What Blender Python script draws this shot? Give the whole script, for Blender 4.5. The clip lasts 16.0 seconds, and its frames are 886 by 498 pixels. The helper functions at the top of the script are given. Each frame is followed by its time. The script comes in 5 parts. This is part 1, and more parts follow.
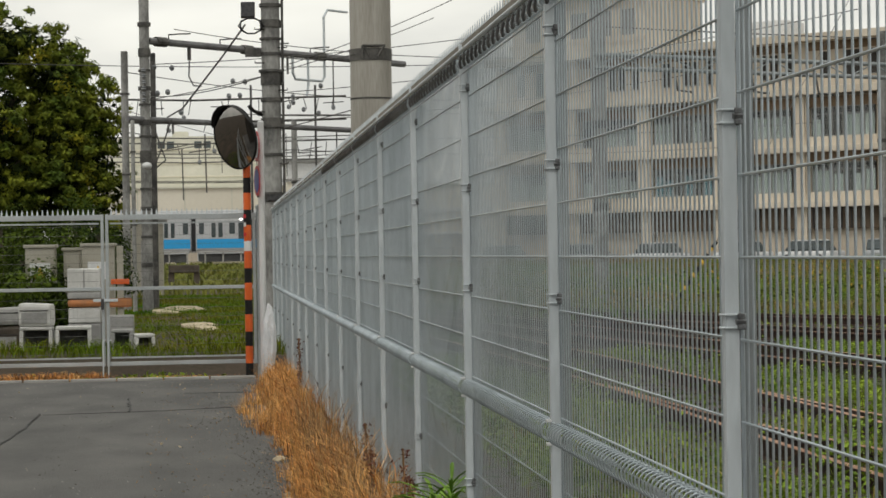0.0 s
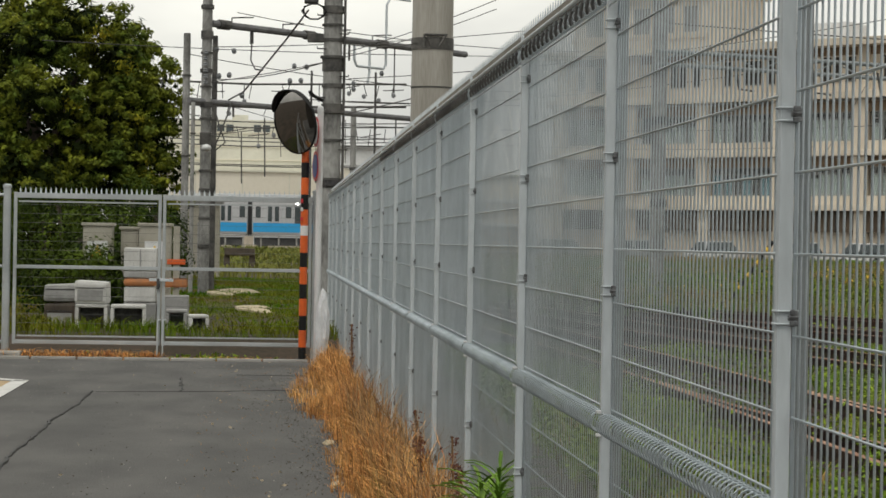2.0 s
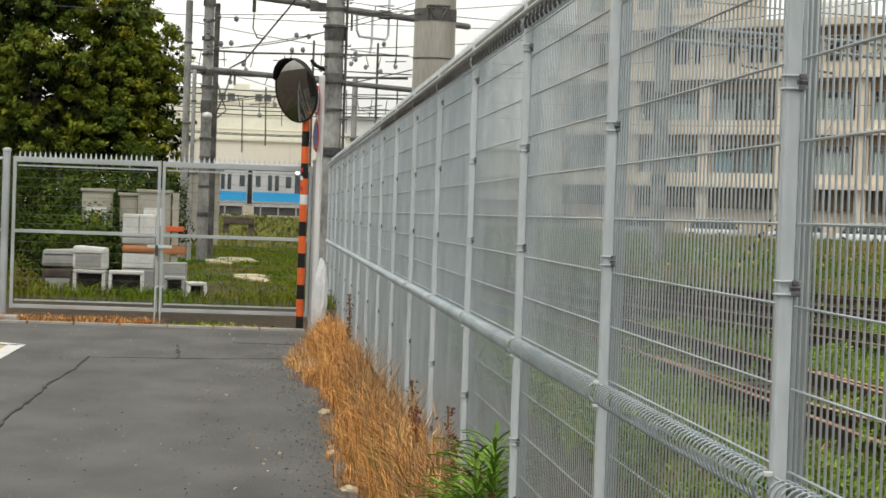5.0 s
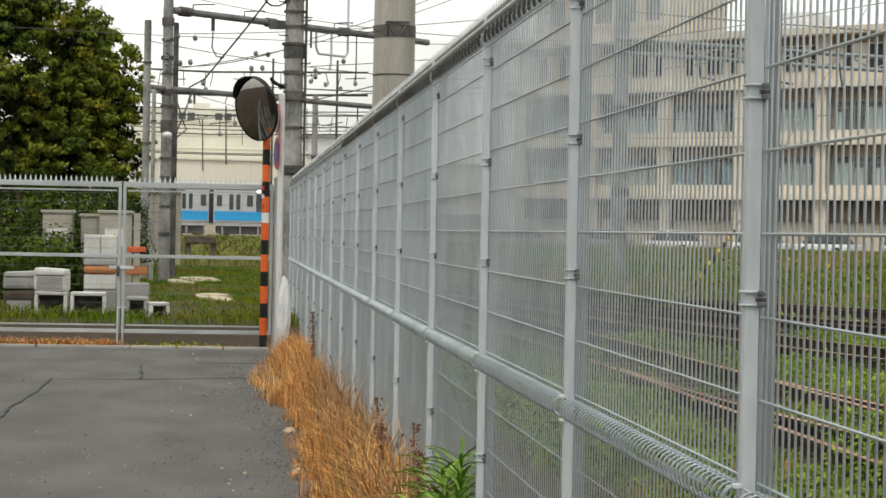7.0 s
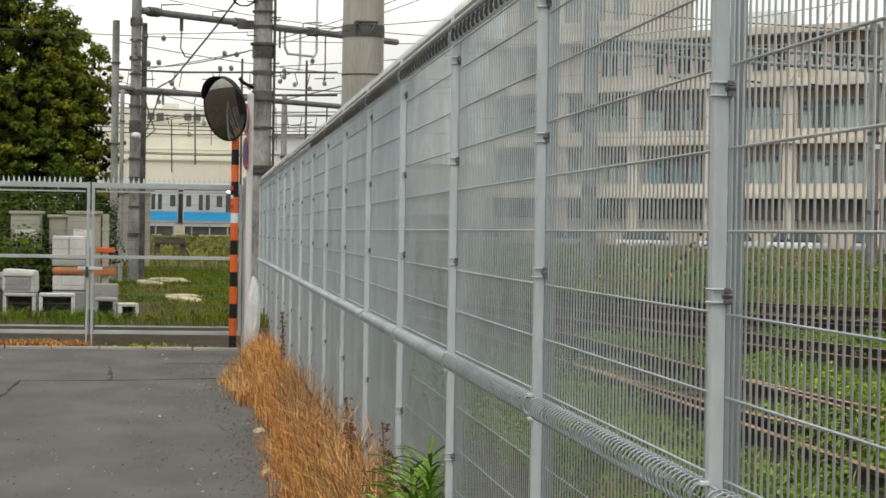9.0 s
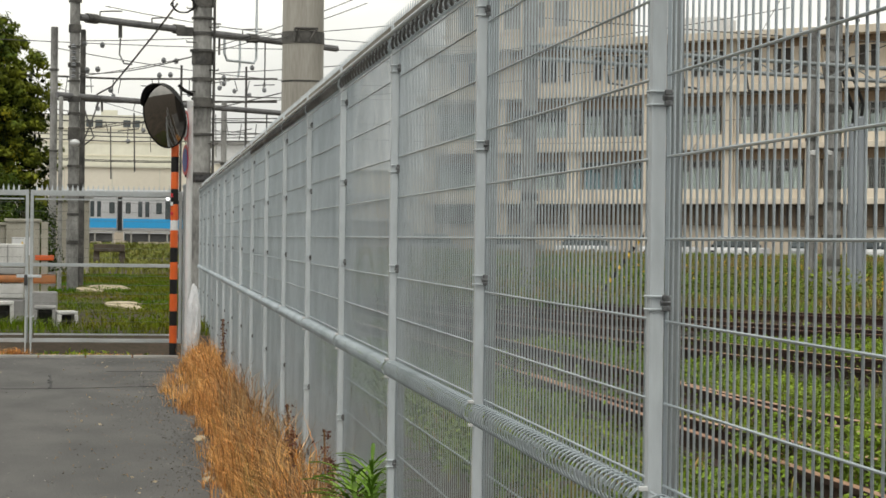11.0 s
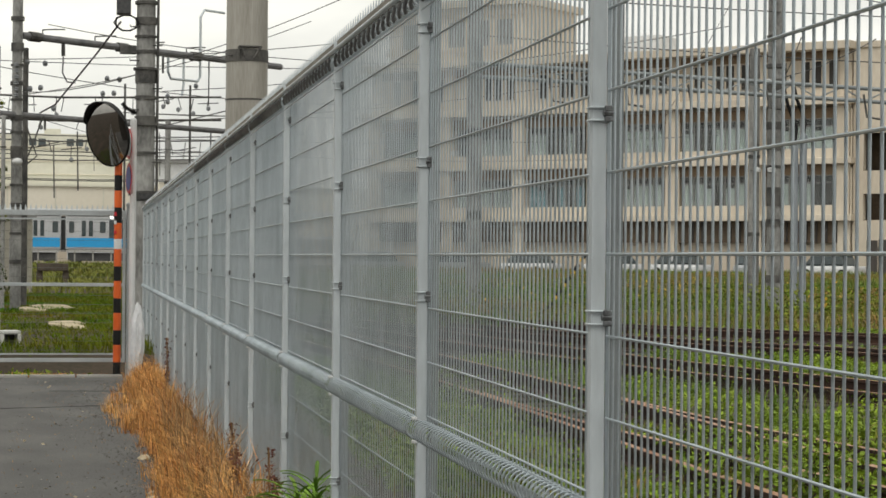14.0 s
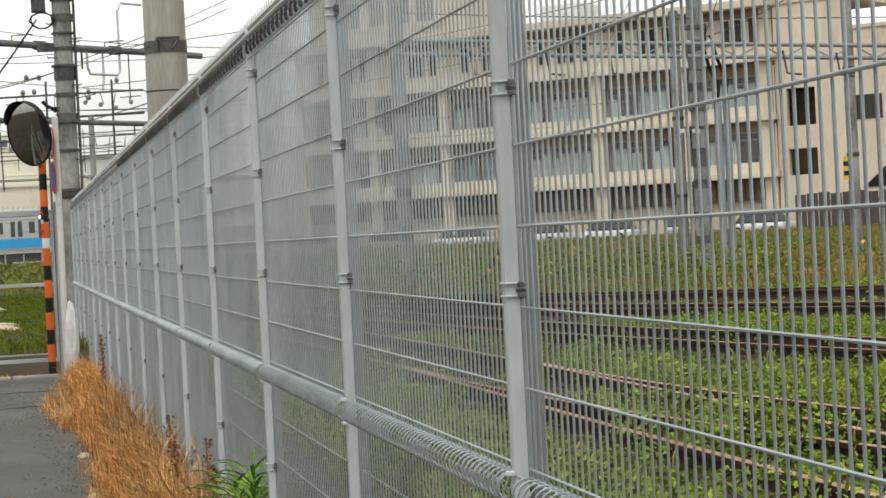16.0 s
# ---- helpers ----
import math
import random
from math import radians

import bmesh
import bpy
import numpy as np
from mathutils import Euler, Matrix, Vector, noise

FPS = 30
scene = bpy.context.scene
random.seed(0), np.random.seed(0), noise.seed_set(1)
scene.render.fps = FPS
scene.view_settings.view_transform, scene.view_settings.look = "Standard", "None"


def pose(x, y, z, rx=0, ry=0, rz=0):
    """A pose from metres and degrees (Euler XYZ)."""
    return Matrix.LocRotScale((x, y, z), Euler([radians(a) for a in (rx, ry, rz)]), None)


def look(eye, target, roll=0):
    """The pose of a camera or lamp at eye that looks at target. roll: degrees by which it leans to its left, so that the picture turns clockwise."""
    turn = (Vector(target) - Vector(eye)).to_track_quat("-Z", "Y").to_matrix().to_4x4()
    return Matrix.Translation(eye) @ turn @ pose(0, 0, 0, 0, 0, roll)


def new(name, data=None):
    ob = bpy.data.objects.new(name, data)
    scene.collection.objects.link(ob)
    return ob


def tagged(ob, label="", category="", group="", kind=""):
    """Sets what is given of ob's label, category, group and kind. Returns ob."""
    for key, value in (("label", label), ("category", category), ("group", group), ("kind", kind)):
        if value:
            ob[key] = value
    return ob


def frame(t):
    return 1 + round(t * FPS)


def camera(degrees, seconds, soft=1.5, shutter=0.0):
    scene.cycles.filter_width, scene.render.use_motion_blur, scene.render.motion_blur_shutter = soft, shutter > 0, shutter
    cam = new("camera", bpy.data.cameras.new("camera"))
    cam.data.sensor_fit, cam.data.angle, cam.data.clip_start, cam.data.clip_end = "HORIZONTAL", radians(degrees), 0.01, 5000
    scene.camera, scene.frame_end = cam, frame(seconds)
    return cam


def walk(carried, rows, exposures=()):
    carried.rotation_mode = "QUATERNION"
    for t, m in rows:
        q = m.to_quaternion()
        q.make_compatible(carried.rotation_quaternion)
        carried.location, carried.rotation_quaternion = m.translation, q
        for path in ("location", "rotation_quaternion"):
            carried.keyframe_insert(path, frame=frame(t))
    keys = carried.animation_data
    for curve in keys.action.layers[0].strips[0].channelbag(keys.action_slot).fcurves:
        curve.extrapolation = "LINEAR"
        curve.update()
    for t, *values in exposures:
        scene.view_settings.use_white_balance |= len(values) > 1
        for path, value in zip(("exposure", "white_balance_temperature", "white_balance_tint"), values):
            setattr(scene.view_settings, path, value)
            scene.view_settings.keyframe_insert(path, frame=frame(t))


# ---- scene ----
cam = camera(24.2, 16.0, soft=1.6)
PATH = [
    (0, (-0.114, -0.051, 1.605), (0.105, 1.937, 1.608), -0.9),
    (0.5, (-0.107, -0.086, 1.607), (0.092, 1.904, 1.625), -0.2),
    (1, (-0.112, -0.096, 1.606), (0.094, 1.892, 1.659), 0.2),
    (1.5, (-0.113, -0.085, 1.596), (0.069, 1.906, 1.606), 0.5),
    (2, (-0.122, -0.095, 1.597), (0.044, 1.898, 1.591), 1.0),
    (2.5, (-0.122, -0.089, 1.591), (0.046, 1.903, 1.559), 1.3),
    (3, (-0.119, -0.071, 1.588), (0.035, 1.922, 1.545), 0.5),
    (3.2, (-0.117, -0.07, 1.588), (0.044, 1.923, 1.547), 0.8),
    (5.3, (-0.117, -0.049, 1.58), (0.05, 1.944, 1.551), 2.0),
    (5.5, (-0.112, -0.05, 1.583), (0.068, 1.942, 1.574), 1.5),
    (6, (-0.112, -0.051, 1.578), (0.054, 1.942, 1.559), 0.7),
    (6.5, (-0.12, -0.029, 1.58), (0.084, 1.961, 1.552), 0.9),
    (7, (-0.115, -0.018, 1.579), (0.088, 1.971, 1.563), 1.1),
    (7.5, (-0.105, -0.017, 1.576), (0.11, 1.972, 1.564), 0.2),
    (8, (-0.111, -0.018, 1.579), (0.105, 1.97, 1.558), 0.2),
    (8.5, (-0.109, -0.016, 1.573), (0.099, 1.973, 1.541), 0.9),
    (8.7, (-0.108, -0.013, 1.576), (0.11, 1.975, 1.559), 0.9),
    (10.8, (-0.112, -0.033, 1.579), (0.165, 1.948, 1.566), 0.9),
    (11, (-0.111, -0.037, 1.581), (0.178, 1.943, 1.572), 0.7),
    (11.5, (-0.106, -0.044, 1.582), (0.177, 1.936, 1.562), 0.9),
    (12, (-0.106, -0.036, 1.576), (0.187, 1.942, 1.551), 1.1),
    (12.5, (-0.11, -0.03, 1.579), (0.176, 1.949, 1.579), 0.9),
    (13, (-0.116, -0.035, 1.574), (0.184, 1.942, 1.552), 1.2),
    (13.5, (-0.102, -0.028, 1.58), (0.247, 1.941, 1.594), 1.2),
    (14, (-0.106, -0.046, 1.577), (0.235, 1.924, 1.586), 0.5),
    (14.5, (-0.105, -0.074, 1.578), (0.262, 1.892, 1.581), 0.4),
    (15, (-0.113, -0.089, 1.582), (0.29, 1.87, 1.56), 1.4),
    (15.5, (-0.105, -0.048, 1.577), (0.288, 1.913, 1.547), -0.1),
    (16, (-0.074, -0.082, 1.579), (0.33, 1.876, 1.565), -2.9),
]
EXPOSURES = [(0, -0.17), (0.5, -0.14), (2.0, -0.12), (2.5, 0.14), (3.0, 0.36), (5.5, 0.36), (7.0, 0.32), (8.5, 0.26), (11.0, 0.18), (13, 0.16), (13.5, 0.15), (14.0, 0.02), (15.0, 0.1), (15.5, 0.16), (16, 0.3)]
walk(cam, [(t, look(eye, target, roll)) for t, eye, target, roll in PATH], EXPOSURES)

# ---- light ----
world = bpy.data.worlds.new("world")
scene.world = world
world.use_nodes = True
wn, wl = world.node_tree.nodes, world.node_tree.links
sky = wn.new("ShaderNodeTexSky")
sky.sky_type, sky.sun_disc = "NISHITA", False
sky.sun_elevation, sky.sun_rotation = radians(52), radians(200)
sky.air_density, sky.dust_density, sky.ozone_density = 1.0, 1.0, 1.0
grey = wn.new("ShaderNodeHueSaturation")
grey.inputs["Saturation"].default_value = 0.12
cloud_at = wn.new("ShaderNodeTexCoord")
cloud_map = wn.new("ShaderNodeMapping")
cloud_map.inputs["Scale"].default_value = (1.0, 1.0, 3.0)
cloud = wn.new("ShaderNodeTexNoise")
cloud.inputs["Scale"].default_value, cloud.inputs["Detail"].default_value = 4.0, 5.0
cloud_ramp = wn.new("ShaderNodeValToRGB")
cloud_ramp.color_ramp.elements[0].position, cloud_ramp.color_ramp.elements[0].color = 0.35, (0.72, 0.73, 0.75, 1)
cloud_ramp.color_ramp.elements[1].position, cloud_ramp.color_ramp.elements[1].color = 0.65, (1.15, 1.15, 1.14, 1)
cloud_mix = wn.new("ShaderNodeMix")
cloud_mix.data_type, cloud_mix.blend_type = "RGBA", "MULTIPLY"
cloud_mix.inputs[0].default_value = 1.0
wl.new(cloud_at.outputs["Generated"], cloud_map.inputs["Vector"])
wl.new(cloud_map.outputs["Vector"], cloud.inputs["Vector"])
wl.new(cloud.outputs["Fac"], cloud_ramp.inputs["Fac"])
wl.new(sky.outputs["Color"], grey.inputs["Color"])
veil = wn.new("ShaderNodeMix")
veil.data_type = "RGBA"
veil.inputs[0].default_value = 0.7
veil.inputs[7].default_value = (7.9, 7.75, 6.9, 1)
wl.new(grey.outputs["Color"], veil.inputs[6])
wl.new(veil.outputs[2], cloud_mix.inputs[6])
wl.new(cloud_ramp.outputs["Color"], cloud_mix.inputs[7])
wl.new(cloud_mix.outputs[2], wn["Background"].inputs["Color"])
wn["Background"].inputs["Strength"].default_value = 0.13
sun = new("sun", bpy.data.lights.new("sun", "SUN"))
sun.data.energy, sun.data.angle, sun.data.color = 1.3, radians(25), (1.0, 0.96, 0.9)
sun.matrix_world = look((0, 0, 30), (10, 14, 0))
scene.view_settings.exposure = 0.0


# ---- materials ----
def mat(name, a, b=None, rough=0.7, metal=0.0, scale=3.0, fine=40.0, bump=0.15, spread=0.0, island=0.0, clear=0.0, squash=None, lo=0.52, hi=0.92, gloss=0.5):
    """Two colours mixed by coarse and fine noise, with bump; spread and island vary it from object to object and from piece to piece."""
    m = bpy.data.materials.new(name)
    m.use_nodes = True
    n, l = m.node_tree.nodes, m.node_tree.links
    bsdf = n["Principled BSDF"]
    b = b or tuple(v * 0.75 for v in a)
    geo = n.new("ShaderNodeNewGeometry")
    where = geo.outputs["Position"]
    if squash:
        mp = n.new("ShaderNodeMapping")
        mp.inputs["Scale"].default_value = squash
        l.new(where, mp.inputs["Vector"])
        where = mp.outputs["Vector"]
    big, small = n.new("ShaderNodeTexNoise"), n.new("ShaderNodeTexNoise")
    big.inputs["Scale"].default_value, big.inputs["Detail"].default_value = scale, 4
    small.inputs["Scale"].default_value, small.inputs["Detail"].default_value = fine, 3
    l.new(where, big.inputs["Vector"]), l.new(where, small.inputs["Vector"])
    both = n.new("ShaderNodeMath")
    both.operation = "MULTIPLY_ADD"
    both.inputs[1].default_value = 0.45
    l.new(small.outputs["Fac"], both.inputs[0]), l.new(big.outputs["Fac"], both.inputs[2])
    ramp = n.new("ShaderNodeValToRGB")
    ramp.color_ramp.elements[0].position, ramp.color_ramp.elements[0].color = lo, (*a, 1)
    ramp.color_ramp.elements[1].position, ramp.color_ramp.elements[1].color = hi, (*b, 1)
    l.new(both.outputs[0], ramp.inputs["Fac"])
    colour = ramp.outputs["Color"]
    for amount, source in ((spread, "object"), (island, "island")):
        if amount:
            vary = n.new("ShaderNodeHueSaturation")
            pick = n.new("ShaderNodeObjectInfo").outputs["Random"] if source == "object" else geo.outputs["Random Per Island"]
            rng = n.new("ShaderNodeMapRange")
            rng.inputs["To Min"].default_value, rng.inputs["To Max"].default_value = 1 - amount, 1 + amount
            l.new(pick, rng.inputs["Value"]), l.new(rng.outputs[0], vary.inputs["Value"])
            l.new(colour, vary.inputs["Color"])
            colour = vary.outputs["Color"]
    l.new(colour, bsdf.inputs["Base Color"])
    bsdf.inputs["Roughness"].default_value, bsdf.inputs["Metallic"].default_value = rough, metal
    bsdf.inputs["Coat Weight"].default_value = clear
    bsdf.inputs["Specular IOR Level"].default_value = gloss
    if bump:
        bp = n.new("ShaderNodeBump")
        bp.inputs["Strength"].default_value, bp.inputs["Distance"].default_value = bump, 0.01
        l.new(small.outputs["Fac"], bp.inputs["Height"])
        l.new(bp.outputs["Normal"], bsdf.inputs["Normal"])
    return m


GALV = mat("galvanised_steel", (0.49, 0.535, 0.56), (0.63, 0.68, 0.71), 0.5, 0.15, 5, 60, 0.1, squash=(1, 1, 0.25))
WIRE = mat("galvanised_wire", (0.42, 0.475, 0.51), (0.55, 0.61, 0.65), 0.38, 0.8, 3, 30, 0.0)
NUT = mat("dark_steel", (0.05, 0.05, 0.055), (0.1, 0.1, 0.1), 0.5, 0.6, 20, 90, 0.1)
# Back tubes are coloured a darker grey than the posts.
BACK_GREY = mat("back_tube_grey", (0.2, 0.225, 0.235), (0.31, 0.335, 0.345), 0.6, 0.3, 4, 50, 0.1)
CLAMP = mat("clamp_steel", (0.07, 0.072, 0.075), (0.26, 0.27, 0.28), 0.45, 0.6, 60, 200, 0.1)
ASPHALT = mat("asphalt", (0.06, 0.06, 0.058), (0.118, 0.115, 0.109), 0.85, 0, 1.5, 70, 0.6, lo=0.5, hi=0.92, squash=(1, 0.5, 1))
SEAM = mat("bitumen_seam", (0.02, 0.02, 0.02), (0.03, 0.03, 0.03), 0.6, 0, 5, 50, 0.3)
PAINT_W = mat("road_white", (0.55, 0.55, 0.53), (0.7, 0.7, 0.68), 0.7, 0, 8, 70, 0.2)
PAINT_T = mat("road_tan", (0.42, 0.3, 0.17), (0.5, 0.37, 0.22), 0.8, 0, 4, 70, 0.2)
SOIL = mat("yard_soil", (0.03, 0.026, 0.014), (0.085, 0.06, 0.042), 0.95, 0, 0.5, 14, 0.6)
BALLAST = mat("ballast", (0.024, 0.017, 0.013), (0.105, 0.072, 0.053), 0.95, 0, 1.2, 22, 0.9)
CONC = mat("concrete", (0.3, 0.29, 0.27), (0.42, 0.41, 0.38), 0.85, 0, 2, 30, 0.3)
POLE_C = mat("pole_concrete", (0.27, 0.255, 0.222), (0.46, 0.445, 0.405), 0.85, 0, 1.6, 25, 0.25, squash=(2, 2, 0.15))
POLE_D = mat("pole_weathered", (0.11, 0.11, 0.106), (0.37, 0.37, 0.355), 0.8, 0, 2.2, 20, 0.3, squash=(1, 1, 0.5))
BAND = mat("pole_band", (0.04, 0.04, 0.04), (0.14, 0.135, 0.125), 0.6, 0.4, 3, 20, 0.2)
BEAM_M = mat("gantry_steel", (0.1, 0.1, 0.105), (0.22, 0.22, 0.225), 0.6, 0.2, 2, 30, 0.15)
BLACK = mat("black_rubber", (0.01, 0.01, 0.01), (0.02, 0.02, 0.02), 0.55, 0, 10, 60, 0.1, gloss=0.2)
CERAM = mat("grey_porcelain", (0.16, 0.17, 0.18), (0.25, 0.26, 0.27), 0.3, 0, 10, 60, 0.0)
ORANGE = mat("orange_band", (0.75, 0.13, 0.015), (0.6, 0.1, 0.02), 0.45, 0, 6, 60, 0.1)
WHITE = mat("white_paint", (0.72, 0.73, 0.73), (0.6, 0.61, 0.61), 0.45, 0, 4, 50, 0.1)
PLASTIC = mat("white_plastic_sheet", (0.75, 0.76, 0.78), (0.6, 0.62, 0.64), 0.35, 0, 9, 40, 0.4)
RED = mat("sign_red", (0.6, 0.02, 0.03), (0.5, 0.02, 0.03), 0.4, 0, 8, 60, 0.0)
BLUE = mat("sign_blue", (0.03, 0.05, 0.35), (0.04, 0.06, 0.3), 0.4, 0, 8, 60, 0.0)
RUST = mat("rail_rust", (0.015, 0.008, 0.006), (0.052, 0.022, 0.012), 0.8, 0.1, 3, 40, 0.3)
RAILTOP = mat("rail_head", (0.25, 0.095, 0.03), (0.5, 0.3, 0.17), 0.5, 0.4, 0.5, 30, 0.1)
SLEEPER = mat("sleeper_wood", (0.02, 0.015, 0.012), (0.048, 0.036, 0.028), 0.9, 0, 4, 40, 0.5, spread=0.3)
DRY = mat("dry_grass", (0.33, 0.095, 0.014), (0.8, 0.46, 0.15), 0.8, 0, 2.2, 12, 0.0, island=0.7)
LEAFY = mat("green_weed", (0.06, 0.13, 0.006), (0.25, 0.34, 0.022), 0.6, 0, 0.9, 6, 0.0, island=0.35, gloss=0.3)
MEADOW = mat("meadow_grass", (0.085, 0.165, 0.008), (0.28, 0.17, 0.045), 0.8, 0, 0.1, 1.2, 0.0, island=0.22, lo=0.66, hi=0.86)
FARLAWN = mat("far_grass", (0.1, 0.14, 0.012), (0.2, 0.19, 0.025), 0.8, 0, 0.15, 1.5, 0.0, island=0.25)
LAWN = mat("lawn_grass", (0.055, 0.165, 0.004), (0.17, 0.14, 0.018), 0.9, 0, 0.35, 1.5, 0.0, island=0.3, gloss=0.05)
PLANT = mat("tall_weed_leaf", (0.1, 0.21, 0.02), (0.21, 0.34, 0.045), 0.6, 0, 6, 40, 0.0, island=0.35, gloss=0.25)
DOCK = mat("dock_seed", (0.085, 0.026, 0.02), (0.13, 0.045, 0.03), 0.8, 0, 20, 80, 0.0, island=0.4)
STRAW = mat("brown_stalk", (0.17, 0.085, 0.035), (0.42, 0.27, 0.12), 0.8, 0, 8, 50, 0.0, island=0.5)
LEAF = mat("tree_leaf", (0.055, 0.09, 0.008), (0.2, 0.215, 0.015), 0.7, 0, 0.8, 3, 0.0, island=0.45, lo=0.55, hi=0.95, gloss=0.2)
LEAF_SHADE = mat("inner_leaf_shade", (0.007, 0.013, 0.002), (0.018, 0.028, 0.004), 0.8, 0, 0.8, 3, 0.0, island=0.3, gloss=0.1)
LEAF_LIT = mat("leaf_highlight", (0.13, 0.15, 0.01), (0.22, 0.19, 0.014), 0.8, 0, 1, 5, 0.0, island=0.4, gloss=0.1)
BARK = mat("bark", (0.05, 0.04, 0.03), (0.1, 0.08, 0.06), 0.9, 0, 4, 30, 0.6)
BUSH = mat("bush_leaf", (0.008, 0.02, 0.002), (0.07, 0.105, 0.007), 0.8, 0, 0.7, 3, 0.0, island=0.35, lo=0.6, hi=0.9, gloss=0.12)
SHRUB = mat("yard_shrub_leaf", (0.045, 0.09, 0.006), (0.2, 0.24, 0.02), 0.7, 0, 0.5, 3, 0.0, island=0.45, gloss=0.2)
CREAM = mat("cream_render", (0.53, 0.46, 0.365), (0.7, 0.63, 0.52), 0.85, 0, 0.35, 4, 0.1, squash=(1, 1, 0.3))
BUFF = mat("buff_wall", (0.5, 0.43, 0.34), (0.63, 0.56, 0.46), 0.85, 0, 0.4, 5, 0.1, squash=(1, 1, 0.3))
SOFFIT = mat("brown_panel", (0.07, 0.05, 0.032), (0.13, 0.095, 0.062), 0.8, 0, 1, 8, 0.1)
# Brown of the lintel panels, with the shade under the slabs mixed in.
LINTEL = mat("tan_panel_shaded", (0.17, 0.115, 0.068), (0.26, 0.185, 0.115), 0.8, 0, 1, 8, 0.1)
FRAME = mat("window_frame_grey", (0.2, 0.2, 0.19), (0.28, 0.28, 0.27), 0.5, 0.2, 3, 30, 0.0)
CURTAIN = mat("pale_curtain", (0.27, 0.31, 0.29), (0.46, 0.49, 0.46), 0.9, 0, 1.5, 10, 0.0, squash=(3, 3, 0.2))
CURTAIN_B = mat("teal_curtain", (0.1, 0.2, 0.24), (0.15, 0.26, 0.3), 0.9, 0, 1.5, 10, 0.0, squash=(3, 3, 0.2))
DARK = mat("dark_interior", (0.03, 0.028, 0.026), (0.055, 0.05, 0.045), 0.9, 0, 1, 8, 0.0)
WALL_D = mat("dark_board", (0.045, 0.04, 0.036), (0.085, 0.075, 0.068), 0.85, 0, 0.8, 12, 0.2, squash=(4, 4, 0.4))
WAREHOUSE = mat("warehouse_cladding", (0.7, 0.655, 0.55), (0.78, 0.735, 0.63), 0.7, 0, 0.15, 3, 0.0)
WAREHOUSE_U = mat("warehouse_upper", (0.58, 0.57, 0.48), (0.7, 0.685, 0.59), 0.8, 0, 0.2, 2, 0.0)
TRAIN = mat("train_steel", (0.5, 0.51, 0.53), (0.58, 0.59, 0.6), 0.4, 0.25, 0.6, 5, 0.0)
TRAIN_B = mat("train_blue", (0.02, 0.33, 0.7), (0.025, 0.37, 0.74), 0.4, 0, 1, 5, 0.0)
UNDER = mat("train_underframe", (0.05, 0.05, 0.052), (0.1, 0.1, 0.1), 0.7, 0.2, 1, 6, 0.0)
CABINET = mat("cabinet_beige", (0.31, 0.295, 0.24), (0.4, 0.38, 0.32), 0.5, 0, 2, 20, 0.05)
ACWHITE = mat("appliance_white", (0.5, 0.5, 0.48), (0.68, 0.68, 0.66), 0.5, 0, 3, 20, 0.1)
ACGREY = mat("appliance_grey", (0.25, 0.25, 0.245), (0.38, 0.38, 0.37), 0.6, 0, 3, 20, 0.1)
YELLOW = mat("warning_yellow", (0.75, 0.5, 0.05), (0.65, 0.42, 0.05), 0.5, 0, 6, 40, 0.0)
CAR_W = mat("car_white", (0.72, 0.73, 0.74), (0.78, 0.79, 0.8), 0.25, 0, 2, 20, 0.0, clear=0.6)
CAR_S = mat("car_silver", (0.4, 0.42, 0.44), (0.46, 0.48, 0.5), 0.3, 0.5, 2, 20, 0.0, clear=0.6)
MIRROR = mat("mirror_face", (0.34, 0.33, 0.32), (0.3, 0.29, 0.28), 0.04, 1.0, 2, 10, 0.0)
GLASS = mat("window_glass", (0.05, 0.065, 0.07), (0.08, 0.095, 0.1), 0.06, 0.0, 0.5, 4, 0.0)
HOSE = mat("faded_hose", (0.5, 0.19, 0.06), (0.36, 0.16, 0.07), 0.7, 0, 9, 40, 0.2)
BAR_M = mat("weathered_bar", (0.15, 0.135, 0.11), (0.25, 0.23, 0.195), 0.7, 0.1, 3, 30, 0.1)
RISER = mat("riser_grey", (0.24, 0.27, 0.3), (0.34, 0.37, 0.4), 0.5, 0.2, 3, 30, 0.1, squash=(1, 1, 0.2))
TRUSS = mat("truss_grey", (0.2, 0.225, 0.23), (0.3, 0.325, 0.33), 0.55, 0.2, 2, 30, 0.1)
STONE = mat("pale_rubble", (0.42, 0.35, 0.23), (0.58, 0.5, 0.36), 0.9, 0, 3, 20, 0.4)


# ---- building helpers ----
def thing(name, label, category, group="", kind="", at=(0, 0, 0), rz=0.0):
    ob = new(name)
    ob.empty_display_size = 0.2
    ob.matrix_basis = pose(*at, 0, 0, rz)
    return tagged(ob, label, category, group, kind)


def part(name, bm, material, parent=None, label="", smooth=False, at=None):
    me = bm
    if not isinstance(bm, bpy.types.Mesh):
        me = bpy.data.meshes.new(name)
        bmesh.ops.recalc_face_normals(bm, faces=bm.faces)
        bm.to_mesh(me)
        bm.free()
    if not me.materials:
        me.materials.append(material)
    if smooth:
        for p in me.polygons:
            p.use_smooth = True
    ob = new(name, me)
    ob.parent = parent
    if at is not None:
        ob.matrix_basis = at if isinstance(at, Matrix) else pose(*at)
    return tagged(ob, label)


